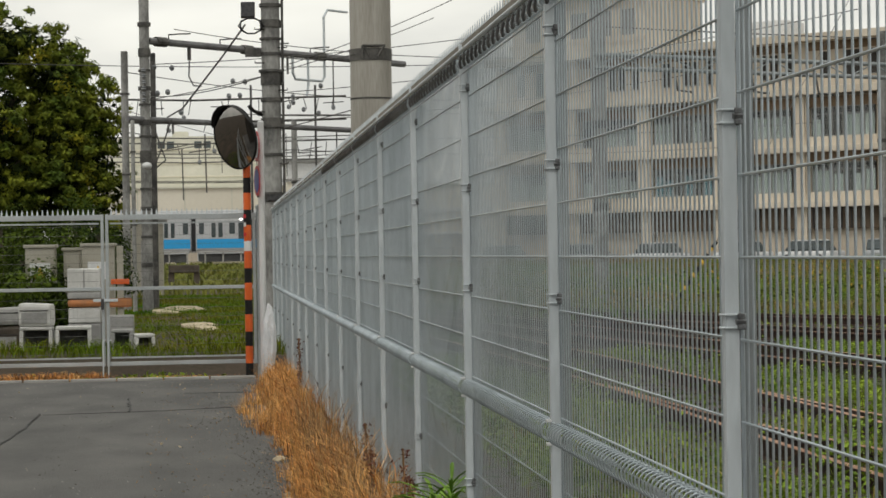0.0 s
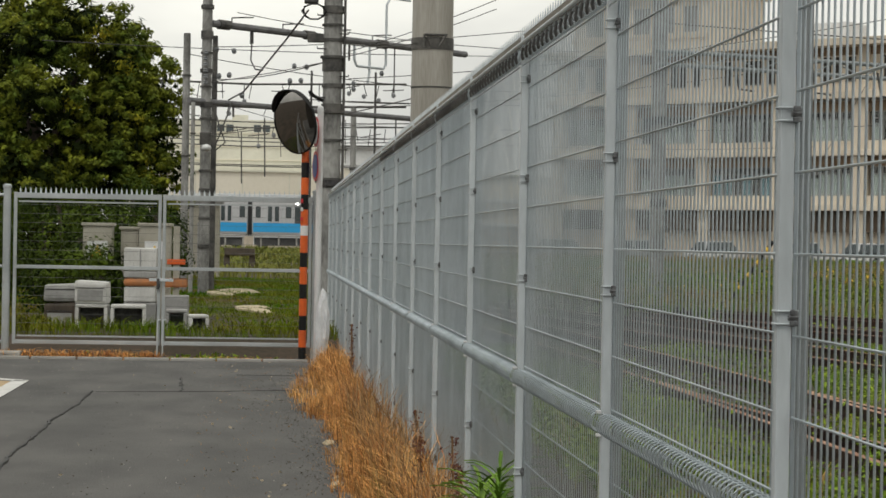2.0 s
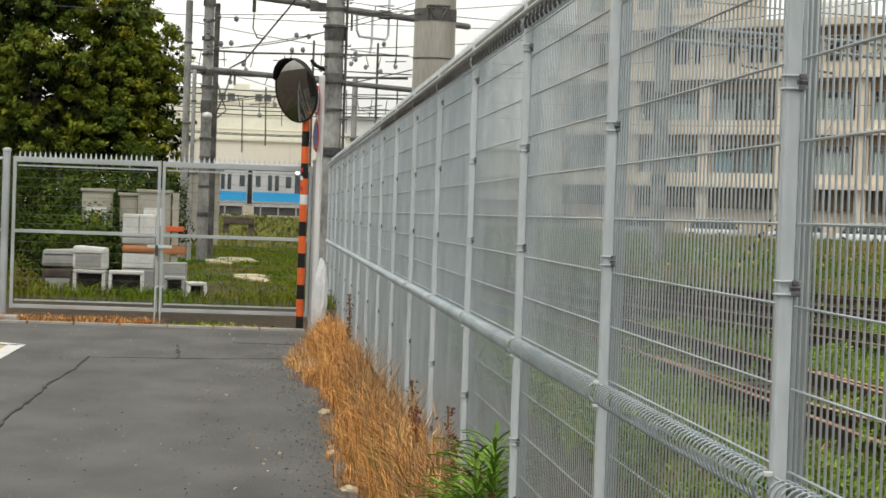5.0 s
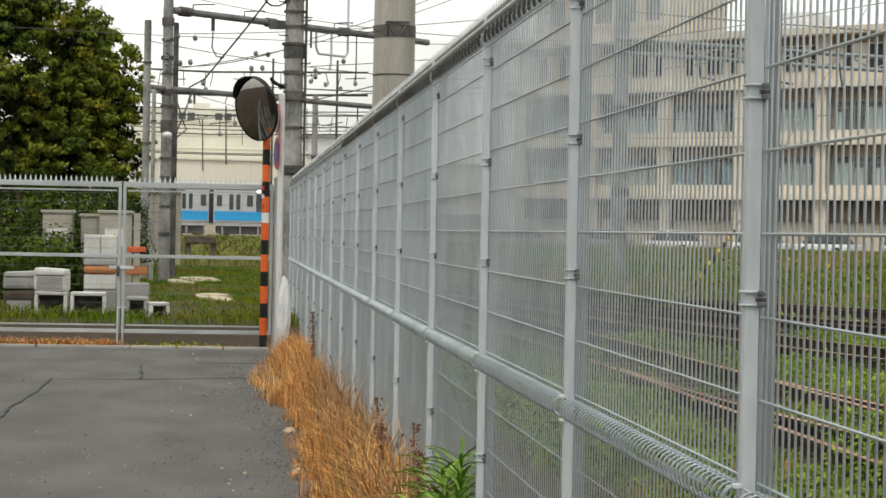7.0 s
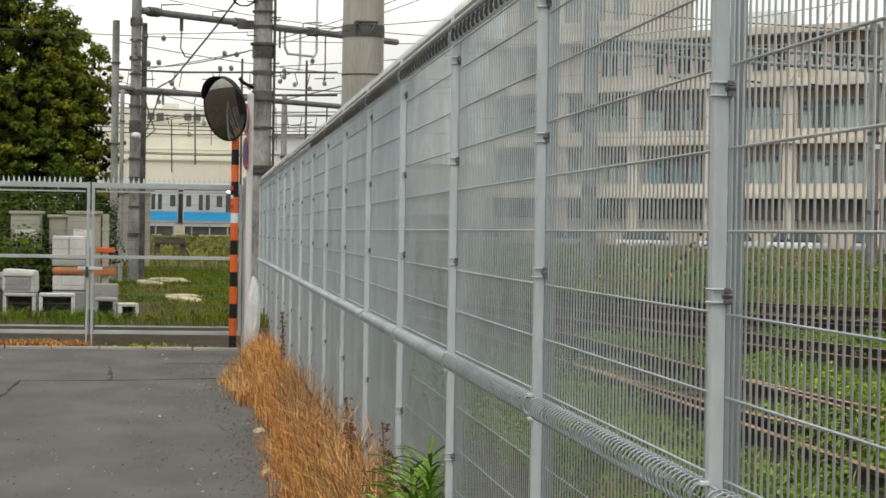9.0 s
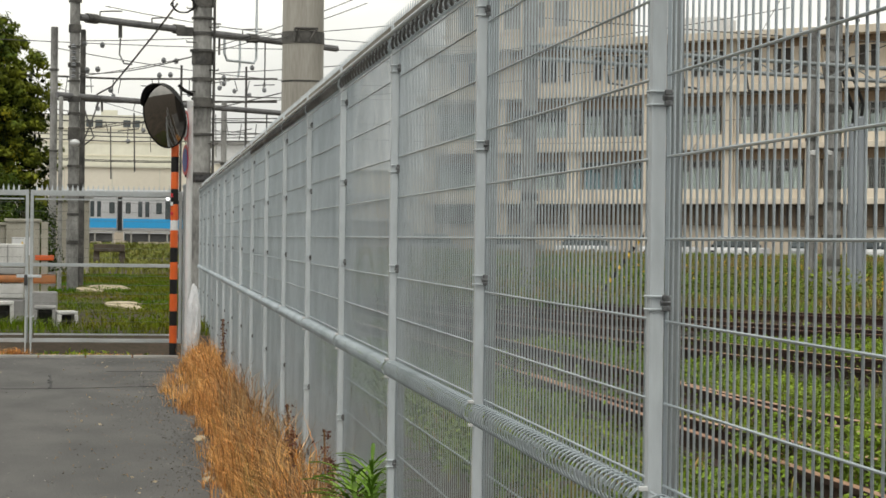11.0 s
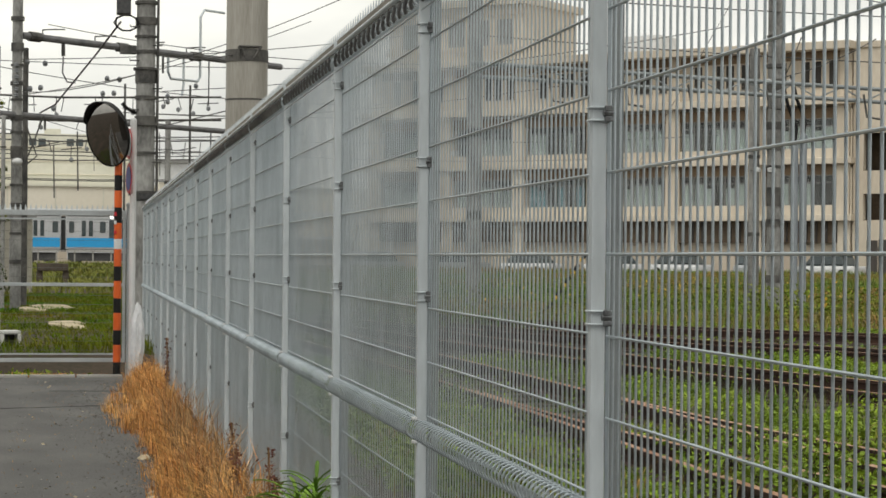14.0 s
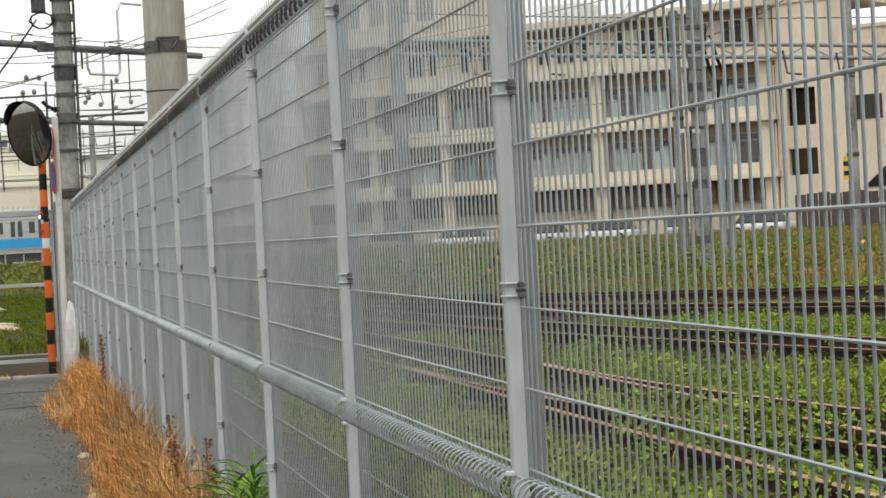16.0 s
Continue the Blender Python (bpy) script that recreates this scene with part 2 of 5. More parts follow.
def box(bm, x0, x1, y0, y1, z0, z1, bevel=0.0, m=None):
    r = bmesh.ops.create_cube(bm, size=1.0)
    t = Matrix.Translation(((x0 + x1) / 2, (y0 + y1) / 2, (z0 + z1) / 2)) @ Matrix.Diagonal((x1 - x0, y1 - y0, z1 - z0, 1))
    bmesh.ops.transform(bm, matrix=(m @ t) if m else t, verts=r["verts"])
    if bevel:
        edges = list({e for v in r["verts"] for e in v.link_edges})
        bmesh.ops.bevel(bm, geom=edges, offset=bevel, segments=2, affect="EDGES", profile=0.6)
    return bm


def tube(bm, points, r, n=6, closed=False, r2=None):
    """A round bar along a line of points; its radius runs from r to r2."""
    pts = [Vector(p) for p in points]
    rings = []
    count = len(pts)
    last = None
    for i, p in enumerate(pts):
        a = pts[(i - 1) % count] if (closed or i) else p
        b = pts[(i + 1) % count] if (closed or i < count - 1) else p
        d = (b - a).normalized()
        if last is None:
            u = d.orthogonal().normalized()
        else:
            u = (last - d * last.dot(d)).normalized()
        last = u
        w = d.cross(u)
        k = r if r2 is None else r + (r2 - r) * i / (count - 1)
        rings.append([bm.verts.new(p + (u * math.cos(6.28318 * j / n) + w * math.sin(6.28318 * j / n)) * k) for j in range(n)])
    for i in range(count if closed else count - 1):
        a, b = rings[i], rings[(i + 1) % count]
        for j in range(n):
            bm.faces.new((a[j], a[(j + 1) % n], b[(j + 1) % n], b[j]))
    if not closed:
        bm.faces.new(rings[0][::-1]), bm.faces.new(rings[-1])
    return bm


def lathe(bm, profile, n=24, m=None, caps=True):
    """Turned round z from (radius, height) pairs."""
    rings = []
    for r, z in profile:
        ring = [bm.verts.new((r * math.cos(6.28318 * j / n), r * math.sin(6.28318 * j / n), z)) for j in range(n)]
        rings.append(ring)
    for a, b in zip(rings, rings[1:]):
        for j in range(n):
            bm.faces.new((a[j], a[(j + 1) % n], b[(j + 1) % n], b[j]))
    if caps:
        bm.faces.new(rings[0][::-1]), bm.faces.new(rings[-1])
    if m:
        bmesh.ops.transform(bm, matrix=m, verts=[v for r in rings for v in r])
    return bm


def B():
    return bmesh.new()


def mesh_of(name, verts, faces):
    me = bpy.data.meshes.new(name)
    me.from_pydata([tuple(v) for v in verts], [], [tuple(f) for f in faces])
    return me


def blades(name, base, height, width, lean, rng, bend=0.5, turn=None):
    """Tapered, bent ribbons from arrays of feet (n x 3) and heights."""
    n = len(base)
    turn = rng.uniform(0, 6.283, n) if turn is None else turn
    way = np.stack([np.cos(turn), np.sin(turn), np.zeros(n)], 1)
    side = np.stack([-np.sin(turn + rng.uniform(-1, 1, n)), np.cos(turn), np.zeros(n)], 1)
    out = (lean * rng.uniform(0.3, 1.3, n) * height)[:, None] * way
    w = (width * rng.uniform(0.6, 1.4, n))[:, None]
    up = np.array([0, 0, 1.0])
    h = height[:, None]
    mid = base + out * bend * 0.6 + up * h * 0.6
    tip = base + out + up * h * (1 - 0.25 * lean)
    verts = np.stack([base - side * w, base + side * w, mid - side * w * 0.8, mid + side * w * 0.8, tip], 1).reshape(-1, 3)
    faces = []
    for i in range(n):
        k = 5 * i
        faces += [(k, k + 1, k + 3, k + 2), (k + 2, k + 3, k + 4)]
    return mesh_of(name, verts.tolist(), faces)


def leaves(name, centre, size, rng, flat=0.0, facing=None):
    """Small four-cornered, folded leaves at the given places, turned every way or roughly outwards."""
    n = len(centre)
    a = rng.normal(size=(n, 3))
    if facing is not None:
        a = np.cross(facing + 0.3 * rng.normal(size=(n, 3)), a)
    a[:, 2] *= 1 - flat
    a /= np.linalg.norm(a, axis=1)[:, None]
    b = np.cross(a, rng.normal(size=(n, 3)) if facing is None else facing + 0.3 * rng.normal(size=(n, 3)))
    b /= np.linalg.norm(b, axis=1)[:, None]
    s = (size * rng.uniform(0.6, 1.4, n))[:, None]
    c = np.cross(a, b)
    verts = np.stack([centre - a * s, centre + b * s * 0.45 + c * s * 0.12, centre + a * s, centre - b * s * 0.45 + c * s * 0.12], 1).reshape(-1, 3)
    return mesh_of(name, verts.tolist(), [(4 * i, 4 * i + 1, 4 * i + 2, 4 * i + 3) for i in range(n)])


def stuff(name, me, material, label, category):
    me.materials.append(material)
    return tagged(new(name, me), label, category, kind="stuff")


# ---- ground ----
def ramp01(v, a, b):
    t = min(max((v - a) / (b - a), 0.0), 1.0)
    return t * t * (3 - 2 * t)


def ground_z(x, y):
    """The lane lies low, the yard a step higher, and the land rises gently behind it."""
    yard = max(ramp01(x, 0.95, 2.2), ramp01(y, 27.45, 28.4))
    z = -0.03 + yard * 0.26 + 0.7 * ramp01(y, 60, 150)
    return z + yard * 0.07 * noise.noise((x * 0.5, y * 0.5, 0.0))


def grid(xs, ys):
    verts = [(x, y, ground_z(x, y)) for y in ys for x in xs]
    k = len(xs)
    return verts, [(j * k + i, j * k + i + 1, (j + 1) * k + i + 1, (j + 1) * k + i) for j in range(len(ys) - 1) for i in range(k - 1)]


xs = [-900, -300, -120, -60, -30, -16, -9, -6, -4, -2, 0, 0.95] + [1.2 + 0.5 * i for i in range(50)] + [28, 34, 42, 55, 75, 110, 200, 400, 900]
ys = [-900, -300, -100, -40, -15, -5] + [0.8 * i for i in range(34)] + [27.45, 27.7, 28.0, 28.4, 29, 30] + [31 + 1.5 * i for i in range(32)] + [82, 90, 100, 110, 120, 130, 140, 150, 170, 200, 260, 400, 900]
verts, faces = grid(xs, ys)
me = mesh_of("ground", verts, faces)
me.materials.append(SOIL)
ground = tagged(new("ground", me), "brown soil of the rail yard overgrown with green weeds", "ground", kind="structure")

road = thing("road", "worn grey asphalt lane with a dark patched seam", "road", kind="structure")
part("asphalt", box(B(), -14.2, 0.42, -18, 27.0, -0.3, 0.0, 0.004), ASPHALT, road)
def ragged(points, r, jitter, step=0.12):
    """A broken, uneven line of tar between plan points."""
    bm, w = B(), random.Random(3)
    line = []
    for p, q in zip(points, points[1:]):
        p, q = Vector(p), Vector(q)
        n = max(int((q - p).length / step), 1)
        line += [p.lerp(q, i / n) + Vector((w.gauss(0, jitter), w.gauss(0, jitter), w.uniform(-0.3, 0.25) * r)) for i in range(n)]
    line.append(Vector(points[-1]))
    return tube(bm, line, r, 5)


part("seam", ragged([(-1.93, 2, 0), (-1.9, 9, 0), (-1.94, 13.5, 0), (-1.98, 15.3, 0), (-1.965, 16.8, 0), (-1.985, 18.2, 0), (-1.93, 19.6, 0), (-1.93, 21.4, 0)], 0.017, 0.009), SEAM, road, "black bitumen seam between two layings")
part("crack", ragged([(-1.94, 21.4, 0), (-0.9, 21.55, 0), (0.1, 21.9, 0)], 0.006, 0.012), SEAM, road, "thin crack in the asphalt")
part("crack", ragged([(-1.03, 21.6, 0), (-1.06, 22.4, 0), (-1.12, 23.7, 0)], 0.011, 0.012), SEAM, road, "short tar-filled crack")
part("crack", ragged([(-0.5, 24.3, 0), (0.42, 24.2, 0)], 0.006, 0.012), SEAM, road, "thin crack in the asphalt")
bm = B()
bm.faces.new([bm.verts.new(p) for p in ((-2.92, 8.0, 0.004), (-2.92, 22.75, 0.004), (-5.8, 25.15, 0.004), (-5.8, 8.0, 0.004))])
part("coloured_panel", bm, PAINT_T, road, "tan coloured road panel")
bm = B()
for a, b in (((-2.83, 8.0), (-2.83, 22.9)), ((-2.79, 22.83), (-5.8, 25.33))):
    a, b = Vector((*a, 0.008)), Vector((*b, 0.008))
    s = (b - a).cross(Vector((0, 0, 1))).normalized() * 0.09
    bm.faces.new([bm.verts.new(p) for p in (a - s, b - s, b + s, a + s)])
part("white_line", bm, PAINT_W, road, "white painted border line")

kerb = thing("kerb", "low concrete edging between lane and gate strip", "kerb", kind="structure")
for i in range(-15, 9):
    part("edging_stone", box(B(), -5.0 + i * 0.6, -4.42 + i * 0.6, 27.0, 27.1, -0.1, 0.035, 0.012), CONC, kerb)

# ---- wire-mesh fence along the lane ----
FX, PITCH, BAY = 0.84, 0.04, 2.0
fence = thing("mesh_fence", "tall galvanised wire-mesh fence in two tiers with rolled edges", "fence", at=(FX, 0, 0))
POSTS = [-2.34 + BAY * i for i in range(19)]


def arc(cx, cz, r, a0, a1, n):
    return [(cx + r * math.cos(radians(a0 + (a1 - a0) * i / n)), 0, cz + r * math.sin(radians(a0 + (a1 - a0) * i / n))) for i in range(n + 1)]


LOWER = [(0, 0, 0.05), (0, 0, 1.065)]
ROLL = [(0, 0, 1.062), (0, 0, 1.08)] + arc(-0.028, 1.1, 0.029, -35, 285, 14)
UPPER = [(0, 0, 1.115), (0, 0, 2.275)] + arc(-0.02, 2.312, 0.02, -10, -270, 9)
TOPSPIKE = [(0.0, 0, 2.3), (0, 0, 2.385)]
RW, RW_LOW = 0.0024, 0.0021


def gauge(path):
    """The lower panel's uprights are of thinner wire than its rolled edge."""
    return RW_LOW if path is LOWER else RW


def wire_mesh(name, paths, ys, n):
    bm = B()
    for y in ys:
        for path in paths:
            tube(bm, [(x, y, z) for x, _, z in path], gauge(path), n)
    me = bpy.data.meshes.new(name)
    bm.to_mesh(me)
    bm.free()
    me.materials.append(WIRE)
    return me


one_roll = wire_mesh("roll_wire", [ROLL], [0.0], 6)
one_lower, one_upper = wire_mesh("wire", [LOWER], [0.0], 6), wire_mesh("wire", [UPPER, TOPSPIKE], [0.0], 6)
along = [0.012, 0.027] + [PITCH * (i + 0.5) for i in range(1, 49)] + [BAY - 0.027, BAY - 0.012]
cross = {}
low_levels = [(0.0045, 0.15 + 0.156 * i) for i in range(6)] + [(0.006, 1.118), (-0.028, 1.1255)]
up_levels = [(-0.004, 1.137 + 0.15 * i) for i in range(8)] + [(-0.04, 2.325), (-0.03, 2.268), (-0.004, 2.36)]
rest = B()
for i, y in enumerate(POSTS[:-1]):
    for levels, one, paths in ((low_levels, one_lower, [LOWER]), (up_levels, one_upper, [UPPER, TOPSPIKE])):
        for x, z in levels:
            if i == 0:
                cross[(x, z)] = bpy.data.meshes.new("cross_wire")
                bm = tube(B(), [(x, 0.03, z), (x, BAY - 0.03, z)], 0.0028, 6)
                bm.to_mesh(cross[(x, z)]), bm.free()
                cross[(x, z)].materials.append(WIRE)
            part("cross_wire", cross[(x, z)], WIRE, fence, at=(0, y, 0))
        for s in along:
            if 2 <= i <= 4 and (i < 4 or one is one_upper):
                part("wire", one, WIRE, fence, at=(0, y + s, 0))
            else:
                for path in paths:
                    tube(rest, [(px, y + s, pz) for px, _, pz in path], gauge(path), 4)
    # the rolled edge stops short of the next post
    for s in along:
        if s < BAY - 0.085:
            if 2 <= i <= 4:
                part("roll_wire", one_roll, WIRE, fence, at=(0, y + s, 0))
            else:
                tube(rest, [(px, y + s, pz) for px, _, pz in ROLL], RW, 4)
tagged(part("wire_infill", rest, WIRE, fence, "close-set upright wires of the farther bays"), kind="stuff")

bm = box(B(), -0.014, 0.014, -0.014, 0.014, -0.1, 2.36, 0.004)
post_mesh = bpy.data.meshes.new("post")
bm.to_mesh(post_mesh), bm.free()
post_mesh.materials.append(GALV)
bm = box(B(), -0.0125, 0.0125, -0.0125, 0.0125, -0.1, 2.3, 0.003)
stiff_mesh = bpy.data.meshes.new("back_tube")
bm.to_mesh(stiff_mesh), bm.free()
stiff_mesh.materials.append(BACK_GREY)
bm = box(B(), -0.017, 0.017, -0.017, 0.017, 2.345, 2.384, 0.005)
cap_mesh = bpy.data.meshes.new("cap")
bm.to_mesh(cap_mesh), bm.free()
cap_mesh.materials.append(GALV)
bm = B()
for dz in (-0.012, 0.012):
    loop = [(-0.031, 0.0165, dz), (-0.0335, 0.014, dz), (-0.0335, -0.014, dz), (-0.031, -0.0165, dz)]
    tube(bm, [(0.01, 0.0165, dz)] + loop + [(0.01, -0.0165, dz)], 0.0022, 6)
clip_mesh = bpy.data.meshes.new("clip")
bm.to_mesh(clip_mesh), bm.free()
clip_mesh.materials.append(GALV)
bm = box(B(), -0.004, 0.002, -0.026, 0.026, -0.016, 0.016, 0.002)
box(bm, -0.01, 0.006, -0.03, -0.022, -0.015, -0.005, 0.002)
box(bm, -0.01, 0.004, -0.03, -0.022, 0.004, 0.015, 0.002)
tube(bm, [(-0.013, -0.026, 0.0), (0.009, -0.026, 0.0)], 0.006, 6)
nut_mesh = bpy.data.meshes.new("nut")
bm.to_mesh(nut_mesh), bm.free()
nut_mesh.materials.append(CLAMP)
bm = box(B(), -0.046, -0.03, -0.019, -0.008, -0.0045, 0.0045, 0.002)
lug_mesh = bpy.data.meshes.new("lug")
bm.to_mesh(lug_mesh), bm.free()
lug_mesh.materials.append(WHITE)
bm = lathe(B(), [(0.0042, 2.37), (0.0042, 2.41), (0.001, 2.44)], 6)
spike_mesh = bpy.data.meshes.new("spike")
bm.to_mesh(spike_mesh), bm.free()
spike_mesh.materials.append(GALV)
bm = tube(B(), [(-0.042, -0.05, 2.326), (-0.044, -0.02, 2.3), (-0.038, 0.0, 2.288), (-0.03, 0.02, 2.3), (-0.034, 0.05, 2.322)], 0.006, 6)
hook_mesh = bpy.data.meshes.new("hook")
bm.to_mesh(hook_mesh), bm.free()
hook_mesh.materials.append(BEAM_M)
for y in POSTS:
    post = part("post", post_mesh, GALV, fence, at=(-0.0165, y, 0))
    part("cap", cap_mesh, GALV, post)
    part("back_tube", stiff_mesh, BACK_GREY, post, at=(0.034, 0, 0))
    for z in (0.37, 0.74, 1.47, 1.845, 2.22):
        part("clip", clip_mesh, GALV, post, at=(0.0165, 0, z))
        part("nut", nut_mesh, CLAMP, post, at=(0.0165, 0, z))
    for z in (1.065, 1.13):
        part("lug", lug_mesh, WHITE, post, at=(0.0165, 0, z), label="bright clamp lug at the rolled edge")
spikes = B()
for i, y in enumerate(POSTS[:-1]):
    for k in range(30):
        if 2 <= i <= 8:
            part("spike", spike_mesh, GALV, fence, at=(0, y + 0.033 + k * 0.0667, 0))
        else:
            tube(spikes, [(0, y + 0.033 + k * 0.0667, 2.37), (0, y + 0.033 + k * 0.0667, 2.44)], 0.004, 4, r2=0.001)
    if 1 <= i <= 9:
        for k in range(17):
            part("lacing", hook_mesh, BEAM_M, fence, at=(0, y + 0.1 + k * 0.1125, 0))
tagged(part("spike_infill", spikes, GALV, fence), kind="stuff")
bm = tube(B(), [(-0.046, POSTS[0], 2.342), (-0.046, 16, 2.342), (-0.046, POSTS[-1], 2.342)], 0.008, 8)
part("top_rail", bm, GALV, fence, "smooth galvanised top tube")
part("top_bar", box(B(), -0.024, -0.018, POSTS[0] - 0.1, POSTS[-1] + 0.1, 2.352, 2.388), BAR_M, fence, "brownish weathered flat bar under the spikes")

# ---- double gate at the end of the lane ----
GY = 27.5
GALV_OLD = mat("dull_galvanised", (0.36, 0.39, 0.4), (0.5, 0.535, 0.55), 0.55, 0.25, 2, 40, 0.1)
NUT2 = mat("dull_wire", (0.1, 0.105, 0.1), (0.16, 0.165, 0.16), 0.6, 0.3, 3, 30, 0.0)
gate = thing("double_gate", "galvanised double-leaf mesh gate with a spiked top rail", "gate", at=(0, GY, 0))


def leaf(x0, x1):
    g = part("leaf_frame", B(), GALV_OLD, gate)
    bm = B()
    for z, h in ((0.2, 0.05), (1.19, 0.045), (2.13, 0.07)):
        box(bm, x0, x1, -0.025, 0.025, z - h / 2, z + h / 2, 0.004)
    for x in (x0 + 0.02, x1 - 0.02):
        box(bm, x - 0.02, x + 0.02, -0.03, 0.03, 0.17, 2.17, 0.004)
    box(bm, x0 + 0.06, x1 - 0.06, -0.012, 0.012, 2.04, 2.06)
    box(bm, x0 + 0.06, x1 - 0.06, -0.012, 0.012, 0.27, 0.29)
    bm.to_mesh(g.data), bm.free()
    bm = B()
    k = int((x1 - x0 - 0.1) / 0.05)
    for i in range(k):
        x = x0 + 0.07 + i * 0.05
        tube(bm, [(x, 0.0, 0.22), (x, 0.0, 2.1)], 0.0004, 4)
    tagged(part("wire_infill", bm, NUT2, g), kind="stuff")
    for i in range(15):
        z = 0.33 + i * 0.12
        part("cross_wire", tube(B(), [(x0 + 0.06, -0.006, z), (x1 - 0.06, -0.006, z)], 0.002, 5), NUT2, g)
    k = int((x1 - x0 - 0.1) / 0.066)
    for i in range(k):
        x = x0 + 0.08 + i * 0.066
        bm = B()
        box(bm, -0.012, 0.012, -0.004, 0.004, 2.165, 2.2)
        top = [v for v in bm.verts if v.co.z > 2.19]
        for v in top:
            v.co.x *= 0.9
        p = bm.verts.new((0, 0, 2.245))
        for f in [f for f in bm.faces if f.normal.z > 0.9]:
            ring = list(f.verts)
            bm.faces.remove(f)
            for a, b in zip(ring, ring[1:] + ring[:1]):
                bm.faces.new((a, b, p))
        part("spike", bm, GALV, g, at=(x, 0, 0))


leaf(-3.5, -1.572)
leaf(-1.552, 0.42)
for x in (-3.59, 0.475):
    bm = lathe(B(), [(0.05, -0.1), (0.05, 2.22), (0.058, 2.225), (0.058, 2.255), (0.03, 2.275)], 20)
    part("gate_post", bm, GALV_OLD, gate, at=(x, 0, 0), smooth=False)
part("latch", box(B(), -1.72, -1.4, -0.06, -0.03, 1.02, 1.06, 0.005), GALV, gate)
bm = box(B(), -1.62, -1.58, -0.07, -0.03, 0.92, 1.06, 0.006)
part("padlock_plate", bm, NUT, gate)
for x in (-1.6, -1.53):
    part("drop_bolt", tube(B(), [(x, -0.05, 0.02), (x, -0.05, 0.5), (x + 0.04, -0.05, 0.52)], 0.01, 8), GALV, gate)

side = thing("side_fence", "galvanised mesh fence panel continuing beside the gate", "fence", at=(0, GY, 0))
bm = B()
for z in (0.2, 1.19, 2.13):
    tube(bm, [(-8.5, 0, z), (-3.64, 0, z)], 0.022, 8)
part("rail_frame", bm, GALV_OLD, side)
for i in range(15):
    part("cross_wire", tube(B(), [(-8.5, -0.006, 0.33 + i * 0.12), (-3.64, -0.006, 0.33 + i * 0.12)], 0.0022, 5), NUT2, side)
bm = B()
for i in range(97):
    tube(bm, [(-8.45 + i * 0.05, 0, 0.22), (-8.45 + i * 0.05, 0, 2.2)], 0.0008, 4)
tagged(part("wire_infill", bm, NUT2, side), kind="stuff")
for x in (-5.6, -7.6):
    part("post", lathe(B(), [(0.03, -0.1), (0.03, 2.2), (0.01, 2.22)], 14), GALV, side, at=(x, 0, 0))
block = thing("footing_block", "low weathered concrete footing beside the gate post", "concrete block", at=(-3.85, 27.25, 0))
part("block", box(B(), -0.55, 0.5, -0.12, 0.12, -0.02, 0.09, 0.02), CONC, block)

# ---- traffic mirror and sign post ----
mirror = thing("traffic_mirror", "round convex traffic mirror on an orange and black banded pole", "traffic mirror", at=(0.31, 27.15, 0))
z, k = -0.05, 0
tops = [0.19, 0.415, 0.605, 0.83, 1.02, 1.245, 1.435, 1.66, 1.79, 2.0, 2.2, 2.42, 2.62, 2.86, 3.2]
kinds = [BLACK, ORANGE, BLACK, ORANGE, BLACK, ORANGE, BLACK, ORANGE, WHITE, ORANGE, BLACK, ORANGE, BLACK, ORANGE, BLACK]
names = {BLACK: "black_band", ORANGE: "orange_band", WHITE: "white_band"}
for top, m in zip(tops, kinds):
    part(names[m], lathe(B(), [(0.048, z), (0.05, z + 0.004), (0.05, top - 0.004), (0.048, top)], 20), m, mirror)
    z = top
for zz, s, m in ((2.09, 0.05, RED), (1.98, 0.05, WHITE), (1.86, 0.04, RED)):
    part("sticker", box(B(), -0.052, -0.02, -0.054, -0.04, zz, zz + s, 0.002), m, mirror, "small faded sticker")
face = pose(-0.15, -0.12, 3.14) @ Vector((-0.76, -0.6, -0.2)).to_track_quat("Z", "Y").to_matrix().to_4x4()
R, CURVE = 0.41, 1.9
prof = [(R * i / 10, math.sqrt(CURVE**2 - (R * i / 10) ** 2) - math.sqrt(CURVE**2 - R**2)) for i in range(10, 0, -1)] + [(0.004, CURVE - math.sqrt(CURVE**2 - R**2))]
part("mirror_face", lathe(B(), prof, 48, caps=False), MIRROR, mirror, "convex reflecting face", smooth=True, at=face)
part("rim", lathe(B(), [(R - 0.002, -0.03), (R + 0.01, -0.025), (R + 0.012, 0.006), (R - 0.002, 0.008)], 48, caps=False), BLACK, mirror, "thin dark rim", smooth=True, at=face)
part("back", lathe(B(), [(R, -0.02), (R * 0.8, -0.06), (R * 0.3, -0.09), (0.01, -0.095)], 32, caps=False), BLACK, mirror, smooth=True, at=face)
bm = B()
rows = []
for i in range(25):
    a = radians(20 + 140 * i / 24)
    reach = 0.075 * math.sin(math.pi * i / 24) ** 0.6 + 0.012
    rows.append([bm.verts.new(((R + o) * math.cos(a), (R + o) * math.sin(a), q)) for o, q in ((0.012, -0.02), (0.022, -0.02), (0.034, reach), (0.026, reach))])
for a, b in zip(rows, rows[1:]):
    for j in range(4):
        bm.faces.new((a[j], a[(j + 1) % 4], b[(j + 1) % 4], b[j]))
bm.faces.new(rows[0]), bm.faces.new(rows[-1][::-1])
part("hood", bm, BLACK, mirror, "black visor hood", smooth=False, at=face)
part("bracket", tube(B(), [(0, 0, 3.05), (0, -0.03, 3.12), (-0.08, -0.07, 3.17)], 0.025, 8), NUT, mirror)

